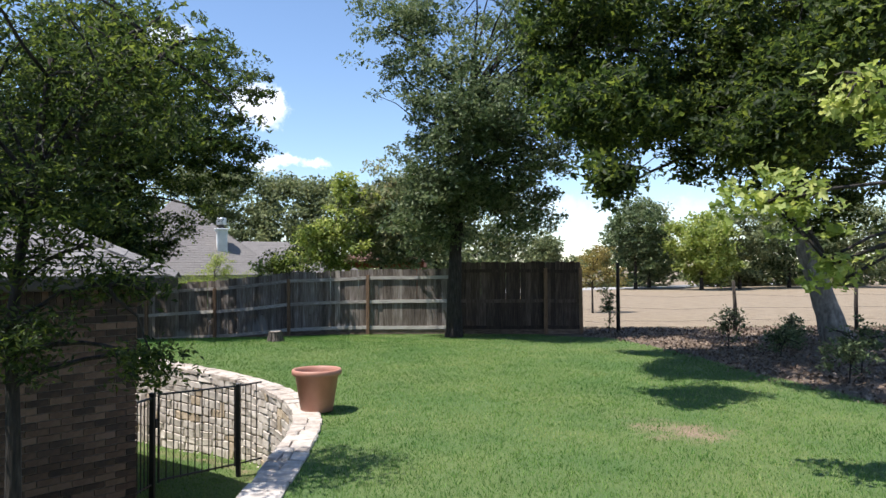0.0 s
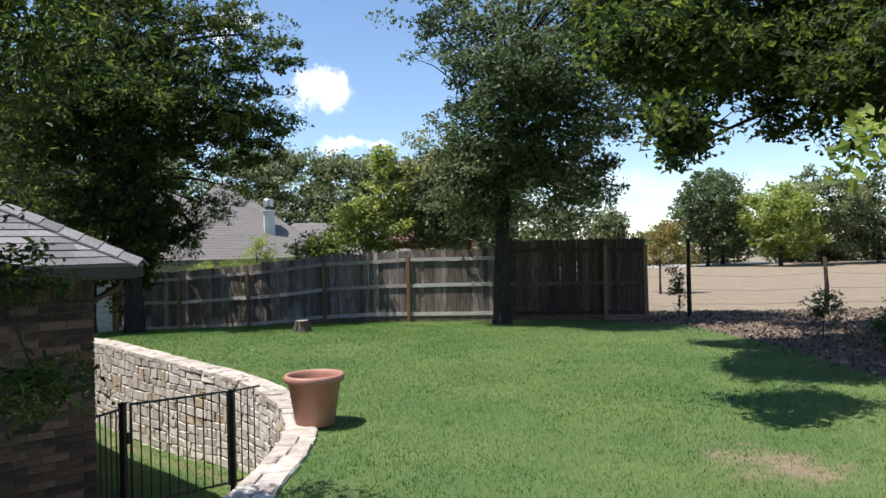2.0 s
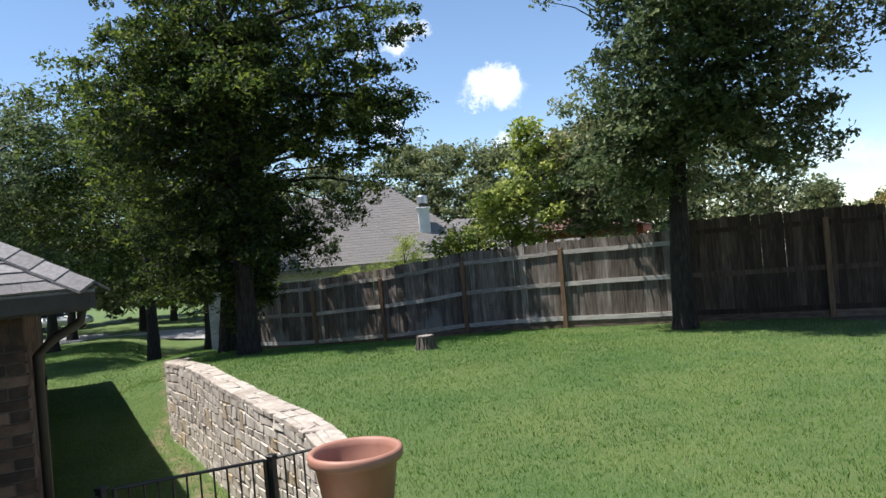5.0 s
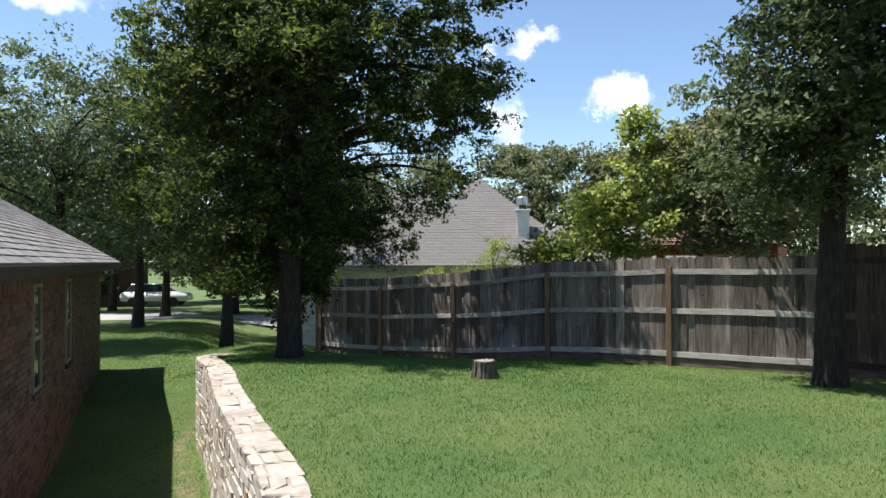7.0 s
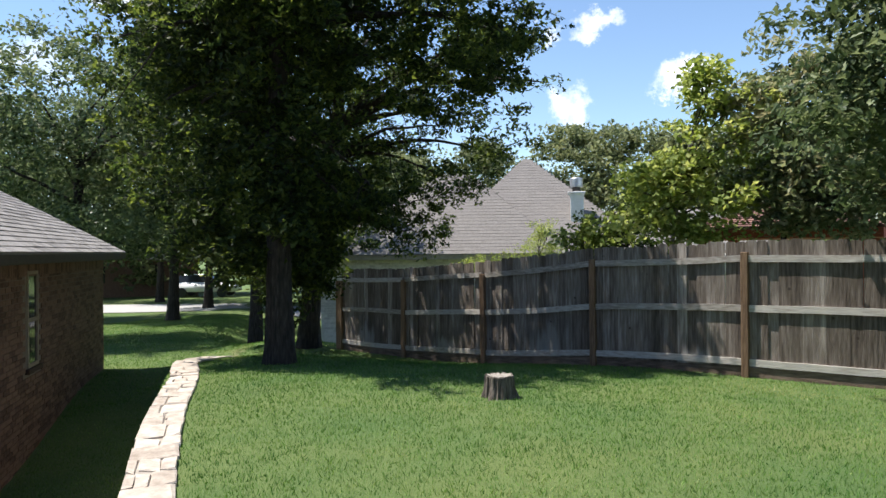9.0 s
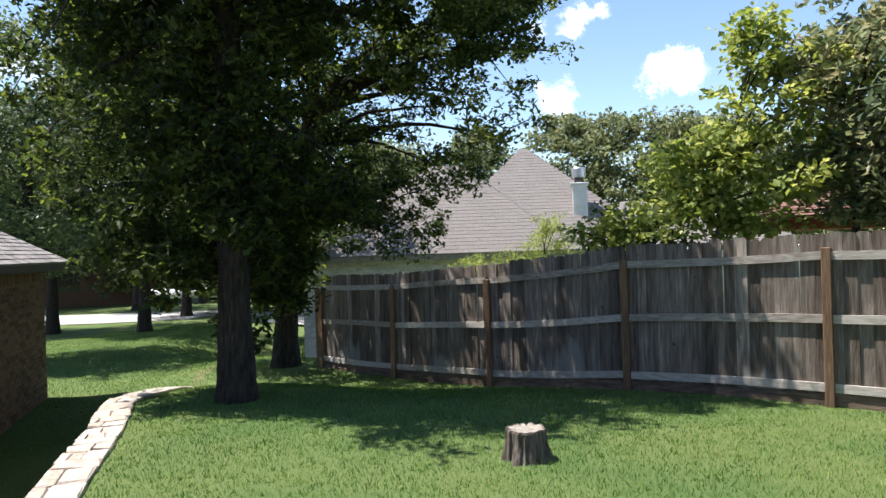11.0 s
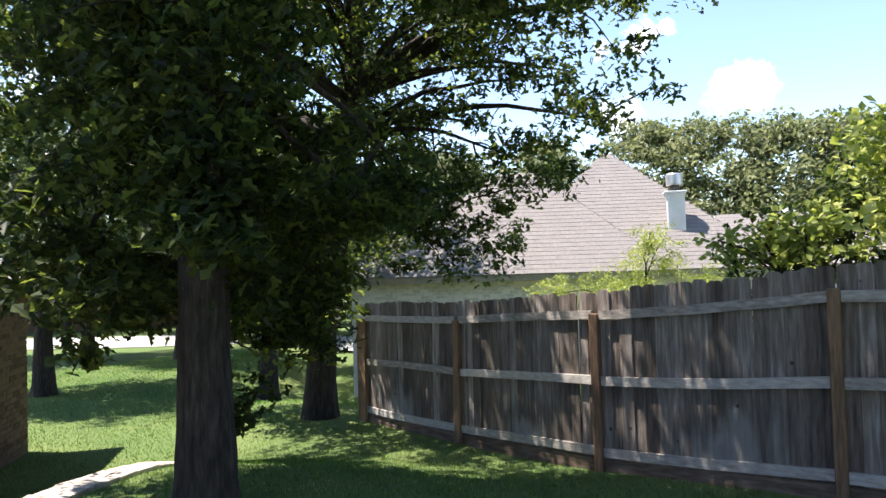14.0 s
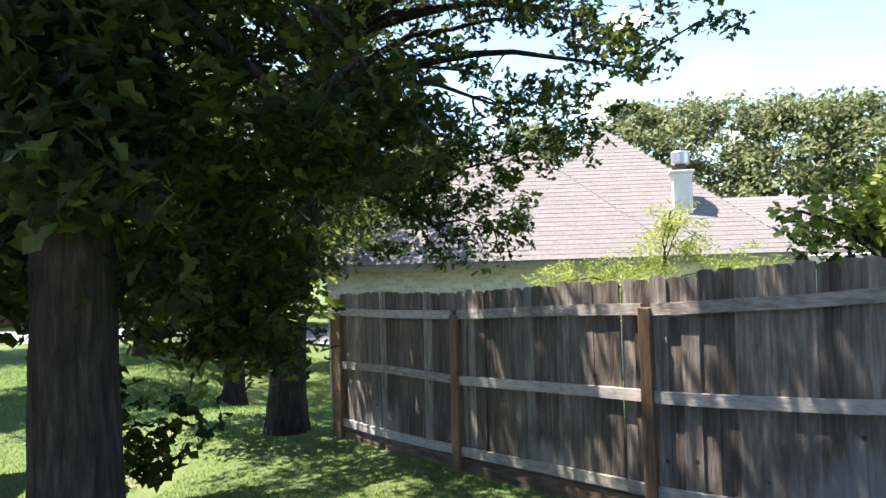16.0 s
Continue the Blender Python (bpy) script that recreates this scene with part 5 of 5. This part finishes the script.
# ---- iron gate between the house and the wall ----
def build_gate():
    g = thing("iron_gate", "black iron picket gate and fence between house and wall", "gate")
    p2, p1, end = Vector((-3.87, 9.55, 0)), Vector((-3.06, 10.62, 0)), Vector((-2.78, 10.84, 0))
    low = lambda p: lower_at(p)
    top2, top1 = 0.23, 0.18

    def post(p, top, r=0.032):
        bm = bmesh.new()
        box(bm, (p.x - r, p.y - r, low(p) - 0.1), (p.x + r, p.y + r, top - 0.01), bevel=0.004)
        box(bm, (p.x - r - 0.006, p.y - r - 0.006, top - 0.01), (p.x + r + 0.006, p.y + r + 0.006, top + 0.015), bevel=0.005)
        part("post", bm, "black_iron", g)

    def run(a, b, za, zb, count, frame_a, frame_b, drop=1.12):
        for o in (0.0, drop):
            bm = bmesh.new()
            tube(bm, [(a.x, a.y, za - o), (b.x, b.y, zb - o)], [0.014, 0.014], 6)
            part("rail", bm, "black_iron", g)
        for k in range(count):
            t = (k + (0 if frame_a else 1)) / (count - 1 + (0 if frame_a else 1) + (0 if frame_b else 1))
            q = a.lerp(b, t)
            zt = za + (zb - za) * t
            thick = 0.016 if (k == 0 and frame_a) or (k == count - 1 and frame_b) else 0.0085
            bm = bmesh.new()
            tube(bm, [(q.x, q.y, zt + 0.005), (q.x, q.y, zt - drop - 0.03)], [thick, thick], 6)
            part("picket", bm, "black_iron", g)

    post(p2, top2)
    post(p1, top1)
    d = (p1 - p2).normalized()
    run(p2 + d * 0.09, p1 - d * 0.06, top2 - 0.02, top1 - 0.02, 12, True, True)
    run(p1 + (end - p1).normalized() * 0.03, end, top1 - 0.02, top1 - 0.0, 3, False, False)
    hc = HC + HD * 0.12 + HN * 0.02
    run(Vector((hc.x, hc.y, 0)), p2 - (p2 - hc).normalized() * 0.03, top2 - 0.04, top2 - 0.05, 4, False, False)
    bm = bmesh.new()
    q = p2 + d * 0.05
    box(bm, (q.x - 0.02, q.y - 0.03, -0.22), (q.x + 0.02, q.y + 0.03, -0.1), bevel=0.006)
    part("latch", bm, "black_iron", g)


build_gate()


# ---- field fence ----
def build_wire_fence():
    f = thing("wire_fence", "sagging wire fence on rough cedar posts before the dry field", "fence")
    spots = [(4.78, 20.6, 1.98), (8.1, 20.7, 1.45), (11.6, 20.8, 1.5), (15.2, 20.9, 1.5)]
    rng = random.Random(61)
    for x, y, h in spots:
        bm = bmesh.new()
        tube(bm, [(x, y, -0.3), (x + rng.uniform(-0.03, 0.03), y, h * 0.5), (x + rng.uniform(-0.05, 0.05), y, h)], [0.06, 0.055, 0.045], 8)
        part("post", bm, "bark", f, smooth=True)
    for k, z in enumerate((0.35, 0.7, 1.05, 1.35)):
        bm = bmesh.new()
        pts = []
        xs = [3.65] + [s[0] for s in spots]
        for a, b in zip(xs, xs[1:]):
            for t in (0, 0.5):
                pts.append((a + (b - a) * t, 20.55 + 0.05 * (a > 4), z - 0.05 * (t == 0.5) + rng.uniform(-0.02, 0.02)))
        pts.append((xs[-1], 20.9, z))
        tube(bm, pts, [0.004] * len(pts), 4)
        part("wire", bm, "wire", f)


build_wire_fence()


# ---- bushes in the leaf litter ----
def build_bushes():
    rng = random.Random(71)
    label = "sparse straggling green bush in the leaf litter"
    for i, (x, y, h, r) in enumerate(((6.1, 16.0, 0.95, 0.5), (6.2, 11.4, 0.75, 0.55), (6.9, 12.3, 0.9, 0.6), (4.4, 20.1, 1.3, 0.22), (8.6, 18.4, 0.6, 0.3), (6.6, 14.6, 0.6, 0.5), (7.6, 16.2, 0.5, 0.5))):
        z = gz(x, y)
        tree("bush", label, None, [(x, y, z - 0.05), (x + 0.03, y, z + h * 0.4), (x, y, z + h * 0.75)], 0.015,
             [(x, y, z + h * 0.6, r, r * 0.8, h * 0.42, 1)], "leaf_grey", 40, 18, 0.035, 130 + i, clump_r=0.14, limbs=18, group="bushes in the litter", aspect=0.5, hollow=0.1)


build_bushes()


# ---- road and what stands along it ----
def build_road():
    # the road crosses behind the front garden
    a, b = Vector((-60, 20, 0)), Vector((-16, 48, 0))
    bm = bmesh.new()
    d = (b - a).normalized()
    n = Vector((-d.y, d.x, 0))
    V = []
    for s in np.linspace(-60, 80, 40):
        row = []
        for o in (0.0, 5.5):
            p = Vector((-27.5, 27.6, 0)) + d * s + n * (o + 5.0)
            row.append(bm.verts.new((p.x, p.y, gz(p.x, p.y) + 0.03)))
        V.append(row)
    for r0, r1 in zip(V, V[1:]):
        bm.faces.new((r0[0], r1[0], r1[1], r0[1]))
    bmesh.ops.recalc_face_normals(bm, faces=bm.faces)
    for f in bm.faces:
        if f.normal.z < 0:
            f.normal_flip()
    tagged(link_mesh("road", bm, "asphalt"), "pale sunlit street beyond the front garden", "road", kind="structure")
    return d, n


ROAD_D, ROAD_N = build_road()


# ---- across the street ----
def build_far_house():
    h = thing("far_house", "low brown house with a grey hipped roof across the street", "house")
    m = Matrix.Translation((-48, 38.5, 0)) @ pose(0, 0, 0, 0, 0, 57)
    bm = bmesh.new()
    box(bm, (-6, -3.4, -1.3), (6, 3.4, 1.4), m)
    part("wall", bm, "brick", h)
    bm = bmesh.new()
    hip_roof(bm, -6.5, 6.5, -3.9, 3.9, 1.45, 0.5, m, 0.15)
    part("roof", bm, "shingle", h)
    for u in (-4, -1, 2.4):
        bm = bmesh.new()
        box(bm, (u, -3.44, -0.2), (u + 1.2, -3.38, 1.0), m)
        part("window", bm, "glass", h)


def build_car():
    c = thing("parked_car", "silver hatchback car parked at the far kerb", "car", at=(-39.5, 40.5, gz(-39.5, 40.5) + 0.02), turn=32)
    side = [(-2.1, 0.35), (-2.15, 0.75), (-1.95, 0.95), (1.0, 0.98), (1.95, 0.82), (2.1, 0.6), (2.1, 0.35)]
    bm = bmesh.new()
    a = [bm.verts.new((x, -0.85, z)) for x, z in side]
    b = [bm.verts.new((x, 0.85, z)) for x, z in side]
    bm.faces.new(a)
    bm.faces.new(list(reversed(b)))
    for i in range(len(side)):
        n = (i + 1) % len(side)
        bm.faces.new((a[n], a[i], b[i], b[n]))
    bmesh.ops.recalc_face_normals(bm, faces=bm.faces)
    bmesh.ops.bevel(bm, geom=list(bm.edges), offset=0.05, segments=2, affect="EDGES")
    part("body", bm, "car_paint", c, smooth=True)
    cab = [(-1.85, 0.95), (-1.5, 1.42), (0.2, 1.45), (1.0, 0.97)]
    bm = bmesh.new()
    a = [bm.verts.new((x, -0.72 + 0.12 * (z > 1.2), z)) for x, z in cab]
    b = [bm.verts.new((x, 0.72 - 0.12 * (z > 1.2), z)) for x, z in cab]
    bm.faces.new(a)
    bm.faces.new(list(reversed(b)))
    for i in range(4):
        n = (i + 1) % 4
        bm.faces.new((a[n], a[i], b[i], b[n]))
    bmesh.ops.recalc_face_normals(bm, faces=bm.faces)
    part("windows", bm, "glass", c)
    bm = bmesh.new()
    box(bm, (-1.5, -0.6, 1.42), (0.2, 0.6, 1.47), bevel=0.02)
    part("roof", bm, "car_paint", c)
    for x in (-1.3, 1.3):
        for y in (-0.8, 0.8):
            bm = bmesh.new()
            tube(bm, [(x, y - 0.1, 0.31), (x, y + 0.1, 0.31)], [0.31, 0.31], 16)
            part("wheel", bm, "rubber", c)


build_far_house()
build_car()


# ---- unseen block and roof added behind the start of the walk to cut sky light ----
def build_sky_blocker():
    # invented volume, never in view: keeps sky light off the brick house
    bm = bmesh.new()
    box(bm, (-9.5, -9.0, -1.6), (9.0, -3.6, 3.0))
    tagged(link_mesh("wall_south", bm, "brick"), "unseen plain brick block added behind the start to cut sky light", "wall", kind="structure")
    bm = bmesh.new()
    hip_roof(bm, -10.1, 9.6, -9.6, -2.4, 3.0, 0.6, Matrix.Identity(4), 0.2)
    tagged(link_mesh("roof_south", bm, "shingle"), "unseen plain grey roof added over the block to cut sky light", "roof", kind="structure")


build_sky_blocker()


# ---- pieces: bricks, shingles, stones, grass ----
def boxes_mesh(name, centres, ax, ay, az, half, mat, parent, label="", kind="stuff"):
    """Many small boxes in one mesh. centres n x 3; ax, ay, az unit axes; half n x 3."""
    c = np.asarray(centres, float)
    h = np.asarray(half, float)
    ax, ay, az = (np.broadcast_to(np.asarray(a, float), c.shape) for a in (ax, ay, az))
    V = []
    for sx, sy, sz in ((-1, -1, -1), (1, -1, -1), (1, 1, -1), (-1, 1, -1), (-1, -1, 1), (1, -1, 1), (1, 1, 1), (-1, 1, 1)):
        V.append(c + ax * h[:, :1] * sx + ay * h[:, 1:2] * sy + az * h[:, 2:] * sz)
    V = np.stack(V, 1).reshape(-1, 3)
    base = np.arange(len(c))[:, None] * 8
    F = np.concatenate([base + np.array([f]) for f in ((0, 3, 2, 1), (4, 5, 6, 7), (0, 1, 5, 4), (1, 2, 6, 5), (2, 3, 7, 6), (3, 0, 4, 7))], 0)
    ob = raw_mesh(name, V, F, mat, parent, label)
    return tagged(ob, kind=kind)


def brick_wall(parent, m, length, z0, z1, holes=(), axis_out=1, singles=None, mat="brick", seed=1, bl=0.25, ch=0.081, soldier=0.0, start=0.0):
    """Running bond over a wall face in the plane of m's x and z, facing along its y. singles: a stretch (x0, x1, z0, z1) whose bricks are objects of their own."""
    rng = random.Random(seed)
    C, H, own = [], [], []
    z, row = z0, 0
    top = z1 - soldier
    while z < top - 0.02:
        x = start - (bl / 2 if row % 2 else 0)
        while x < length:
            a, b = max(x, start) + 0.005, min(x + bl, length) - 0.005
            x += bl
            if b - a < 0.03 or any(a < h1 and b > h0 and z < hz1 and z + ch > hz0 for h0, h1, hz0, hz1 in holes):
                continue
            c = ((a + b) / 2, -0.022 + rng.uniform(-0.0025, 0.0025), z + ch / 2)
            hh = ((b - a) / 2, 0.025, ch / 2 - 0.005)
            if singles and singles[0] < c[0] < singles[1] and singles[2] < c[2] < singles[3] and abs(hh[0] - bl / 2) < 0.006:
                own.append(c)
            else:
                C.append(c)
                H.append(hh)
        z += ch
        row += 1
    if soldier:
        x = start
        while x < length:
            C.append((x + 0.039, -0.019, z1 - soldier / 2))
            H.append((0.034, 0.025, soldier / 2 - 0.006))
            x += 0.078
    M3 = np.array(m.to_3x3())
    o = np.array(m.translation)
    boxes_mesh("bricks", np.array(C) @ M3.T + o, M3[:, 0], M3[:, 1], M3[:, 2], H, mat, parent, "brick courses beyond")
    if own:
        me = bpy.data.meshes.new("brick")
        bm = bmesh.new()
        box(bm, (-bl / 2 + 0.005, -0.025, -ch / 2 + 0.005), (bl / 2 - 0.005, 0.025, ch / 2 - 0.005), bevel=0.003)
        bm.to_mesh(me)
        bm.free()
        me.materials.append(M[mat])
        for c in own[:290]:
            ob = new("brick", me)
            ob.parent = parent
            ob.matrix_local = m @ Matrix.Translation(c)


def build_bricks():
    wall_obj = [c for c in house.children if c.name.startswith("wall")][0]
    side = HOUSE_M
    holes = [(u0 - 0.01, u1 + 0.01, WIN_LOW - 0.085, WIN_HIGH + 0.01) for u0, u1 in WINDOWS]
    brick_wall(wall_obj, side, HOUSE_LEN, FLOOR, EAVE - 0.15, holes, seed=3, soldier=0.2)
    # the wall round the corner faces the start of the walk
    d2, n2 = -HN, -HD
    front = Matrix(((d2.x, n2.x, 0, HC.x), (d2.y, n2.y, 0, HC.y), (0, 0, 1, 0), (0, 0, 0, 1)))
    brick_wall(wall_obj, front, HOUSE_DEEP, FLOOR, EAVE - 0.15, (), seed=4, soldier=0.2, singles=(0.1, 2.1, -0.9, 1.2), start=0.004)
    nb_wall = [c for c in neighbour.children if c.name.startswith("wall")]
    fm = NB_M @ Matrix.Translation((0.4, -0.6, 0)) @ Matrix.Scale(-1, 4, (0, 1, 0))
    brick_wall(nb_wall[0], fm, 8.1, -1.2, 1.45, (), mat="pale_brick", seed=5, bl=0.21, ch=0.085)


def shingle_plane(name, parent, a, b, c, d, mat, tab, rowh, thick, seed, step=0.0):
    """Overlapping tabs over a roof plane with eave a to b and upper edge d to c (c = d for a triangle)."""
    rng = np.random.RandomState(seed)
    a, b, c, d = (np.array(p, float) for p in (a, b, c, d))
    eave = (b - a) / np.linalg.norm(b - a)
    ln = np.linalg.norm(b - a)
    up = (d - a) - eave * ((d - a) @ eave)
    rise = np.linalg.norm(up)
    up /= rise
    nrm = np.cross(eave, up)
    if nrm[2] < 0:
        nrm = -nrm
    l0, r0 = (d - a) @ eave, (c - a) @ eave
    C, H = [], []
    rows = int(rise / rowh)
    for k in range(rows):
        v = k * rowh
        f = (v + rowh * 0.5) / rise
        lo, hi = l0 * f, ln + (r0 - ln) * f
        x = lo - rng.uniform(0, tab)
        while x < hi:
            w = tab * rng.uniform(0.6, 1.35)
            x0, x1 = max(x, lo), min(x + w, hi)
            x += w
            if x1 - x0 < 0.02:
                continue
            t = thick * rng.choice((0.9, 1.0, 1.0, 1.2))
            C.append(a + eave * (x0 + x1) / 2 + up * (v + rowh / 2) + nrm * (t * 0.5 + 0.003))
            H.append(((x1 - x0) / 2 - 0.001, rowh / 2 + 0.004, t / 2))
    # tilt each tab so that its lower edge stands proud
    tilt = thick / rowh * 0.9
    ay = up * math.cos(tilt) - nrm * math.sin(tilt)
    az = nrm * math.cos(tilt) + up * math.sin(tilt)
    boxes_mesh(name, C, eave, ay, az, H, mat, parent, "overlapping shingle courses")


def hip_caps(parent, a, b, mat, n, w=0.14):
    a, b = Vector(a), Vector(b)
    d = (b - a) / n
    for k in range(n):
        p, q = a + d * k, a + d * (k + 1.15)
        side = d.cross(Vector((0, 0, 1))).normalized() * w
        up = Vector((0, 0, 0.03))
        bm = bmesh.new()
        lift = Vector((0, 0, 0.012))
        v = [bm.verts.new(x) for x in (p - side - up + lift * 2, p + lift * 2 + up * 1.2, p + side - up + lift * 2, q - side - up + lift, q + lift + up * 1.2, q + side - up + lift)]
        w2 = [bm.verts.new(x.co - Vector((0, 0, 0.02))) for x in v]
        bm.faces.new((v[0], v[1], v[4], v[3]))
        bm.faces.new((v[1], v[2], v[5], v[4]))
        bm.faces.new((v[0], w2[0], w2[1], v[1]))
        bm.faces.new((v[1], w2[1], w2[2], v[2]))
        bm.faces.new((v[0], v[3], w2[3], w2[0]))
        bm.faces.new((v[2], w2[2], w2[5], v[5]))
        bmesh.ops.recalc_face_normals(bm, faces=bm.faces)
        part("hip_shingle", bm, mat, parent)


def build_shingles():
    deck = [c for c in house.children if c.name.startswith("roof_deck")][0]
    u0, u1, v0, v1 = -EAVE_U, HOUSE_LEN + EAVE_U, -HOUSE_DEEP - 0.45, 0.45
    half = (v1 - v0) / 2
    top = EAVE + half * ROOF_PITCH
    P = lambda u, v, z: tuple(HOUSE_M @ Vector((u, v, z)))
    shingle_plane("shingles", deck, P(u0, v1, EAVE), P(u1, v1, EAVE), P(u1 - half, v1 - half, top), P(u0 + half, v1 - half, top), "shingle", 0.26, 0.14, 0.012, 5)
    shingle_plane("shingles", deck, P(u0, v0, EAVE), P(u0, v1, EAVE), P(u0 + half, v1 - half, top), P(u0 + half, v1 - half, top), "shingle", 0.26, 0.14, 0.012, 6)
    hip_caps(deck, P(u0, v1, EAVE), P(u0 + half, v1 - half, top), "shingle", 34)
    roofs = [c for c in neighbour.children if c.name.startswith("roof")]
    for i, (a0, a1, b0, b1, pitch, (g0, g1)) in enumerate(NB_ROOFS):
        h2 = (b1 - b0) / 2
        z1 = 1.62 + h2 * pitch
        Q = lambda u, v, z: tuple(NB_M @ Vector((u, v, z)))
        shingle_plane("shingles", roofs[i], Q(a0, b0, 1.62), Q(a1, b0, 1.62), Q(g1, b0 + h2, z1), Q(g0, b0 + h2, z1), "shingle_far", 0.3, 0.17, 0.008, 10 + i)
        shingle_plane("shingles", roofs[i], Q(a1, b0, 1.62), Q(a1, b1, 1.62), Q(g1, b0 + h2, z1), Q(g1, b0 + h2, z1), "shingle_far", 0.3, 0.17, 0.008, 20 + i)


def build_grass():
    """Short turf on the lawn, denser beside the walk; one object."""
    rs = np.random.RandomState(77)
    n = 900000
    x = rs.uniform(-13, 7.0, n)
    y = rs.uniform(2.0, 22.3, n)
    d, s = wall_side(x, y)
    field, litter, bare = ground_zones(x, y)
    # thinned with distance from the middle of the lawn, and on the bare patch
    path_x = np.interp(y, [0, 4, 8, 11, 16, 22], [0.3, 0.7, 0.1, -1.2, -4.8, -7])
    near = np.clip(1.25 - 0.11 * np.hypot((x - path_x) * 0.8, np.maximum(0, y - 16)), 0.25, 1)
    keep = (np.abs(d) > 0.2) & (litter < 0.45 + rs.uniform(-0.3, 0.3, n)) & (bare < rs.uniform(0.1, 1.3, n)) & (rs.uniform(0, 1, n) < near * 0.85)
    hx, hy = (x - HC.x) * HN.x + (y - HC.y) * HN.y, (x - HC.x) * HD.x + (y - HC.y) * HD.y
    keep &= ~((hx < 0.05) & (hy > -0.05))
    keep &= np.hypot(x + 1.77, y - 9.72) > 0.22
    x, y = x[keep], y[keep]
    z = ground_height(x, y)
    n = len(x)
    patch = np.array([noise.noise(Vector((a * 0.8, b * 0.8, 0))) for a, b in zip(x[::40], y[::40])])
    tall = 0.025 * (1 + rs.uniform(-0.4, 0.6, n)) * (1 + 0.25 * np.repeat(patch, 40)[:n] if len(patch) * 40 >= n else 1)
    ang = rs.uniform(0, 2 * np.pi, n)
    w = rs.uniform(0.0025, 0.005, n)
    lean = rs.uniform(0.1, 1.0, n) * tall
    la = rs.uniform(0, 2 * np.pi, n)
    dx, dy = np.cos(ang) * w, np.sin(ang) * w
    V = np.stack([np.stack([x - dx, y - dy, z - 0.004], -1), np.stack([x + dx, y + dy, z - 0.004], -1), np.stack([x + np.cos(la) * lean, y + np.sin(la) * lean, z + tall], -1)], 1).reshape(-1, 3)
    # the front garden, thinner and coarser
    k = 150000
    fx, fy = rs.uniform(-27, -11.0, k), rs.uniform(15, 33, k)
    hx, hy = (fx - HC.x) * HN.x + (fy - HC.y) * HN.y, (fx - HC.x) * HD.x + (fy - HC.y) * HD.y
    ok = ~((hx < 0.05) & (hy < HOUSE_LEN + 0.05)) & ~((fx > -12.5) & (fy < 22.3)) & ((fx + 27) * 0.6 + (33 - fy) > 3)
    fx, fy = fx[ok], fy[ok]
    fz = ground_height(fx, fy)
    fa, ft = rs.uniform(0, 2 * np.pi, len(fx)), rs.uniform(0.02, 0.045, len(fx))
    fw = 0.007
    V2 = np.stack([np.stack([fx - np.cos(fa) * fw, fy - np.sin(fa) * fw, fz - 0.004], -1), np.stack([fx + np.cos(fa) * fw, fy + np.sin(fa) * fw, fz - 0.004], -1),
                   np.stack([fx + rs.uniform(-0.03, 0.03, len(fx)), fy + rs.uniform(-0.03, 0.03, len(fx)), fz + ft], -1)], 1).reshape(-1, 3)
    V = np.concatenate([V, V2], 0)
    F = np.arange(len(V)).reshape(-1, 3)
    tagged(raw_mesh("grass", V, F, "grass_blade"), "short mown green turf", "grass", kind="stuff")


def build_litter():
    rs = np.random.RandomState(78)
    n = 16000
    x = rs.uniform(3.5, 13, n)
    y = rs.uniform(7, 22, n)
    keep = x > lawn_edge(y) + rs.normal(0, 0.2, n)
    x, y = x[keep], y[keep]
    p = np.stack([x, y, ground_height(x, y) + rs.uniform(0.005, 0.03, len(x))], -1)
    tagged(leaves("leaf_litter", p, 0.04, rs, "litter_leaf", aspect=0.6), "dry brown fallen leaves under the oaks", "leaf litter", kind="stuff")


build_bricks()
build_shingles()
build_cabana()
face_stones(wall)
build_grass()
build_litter()
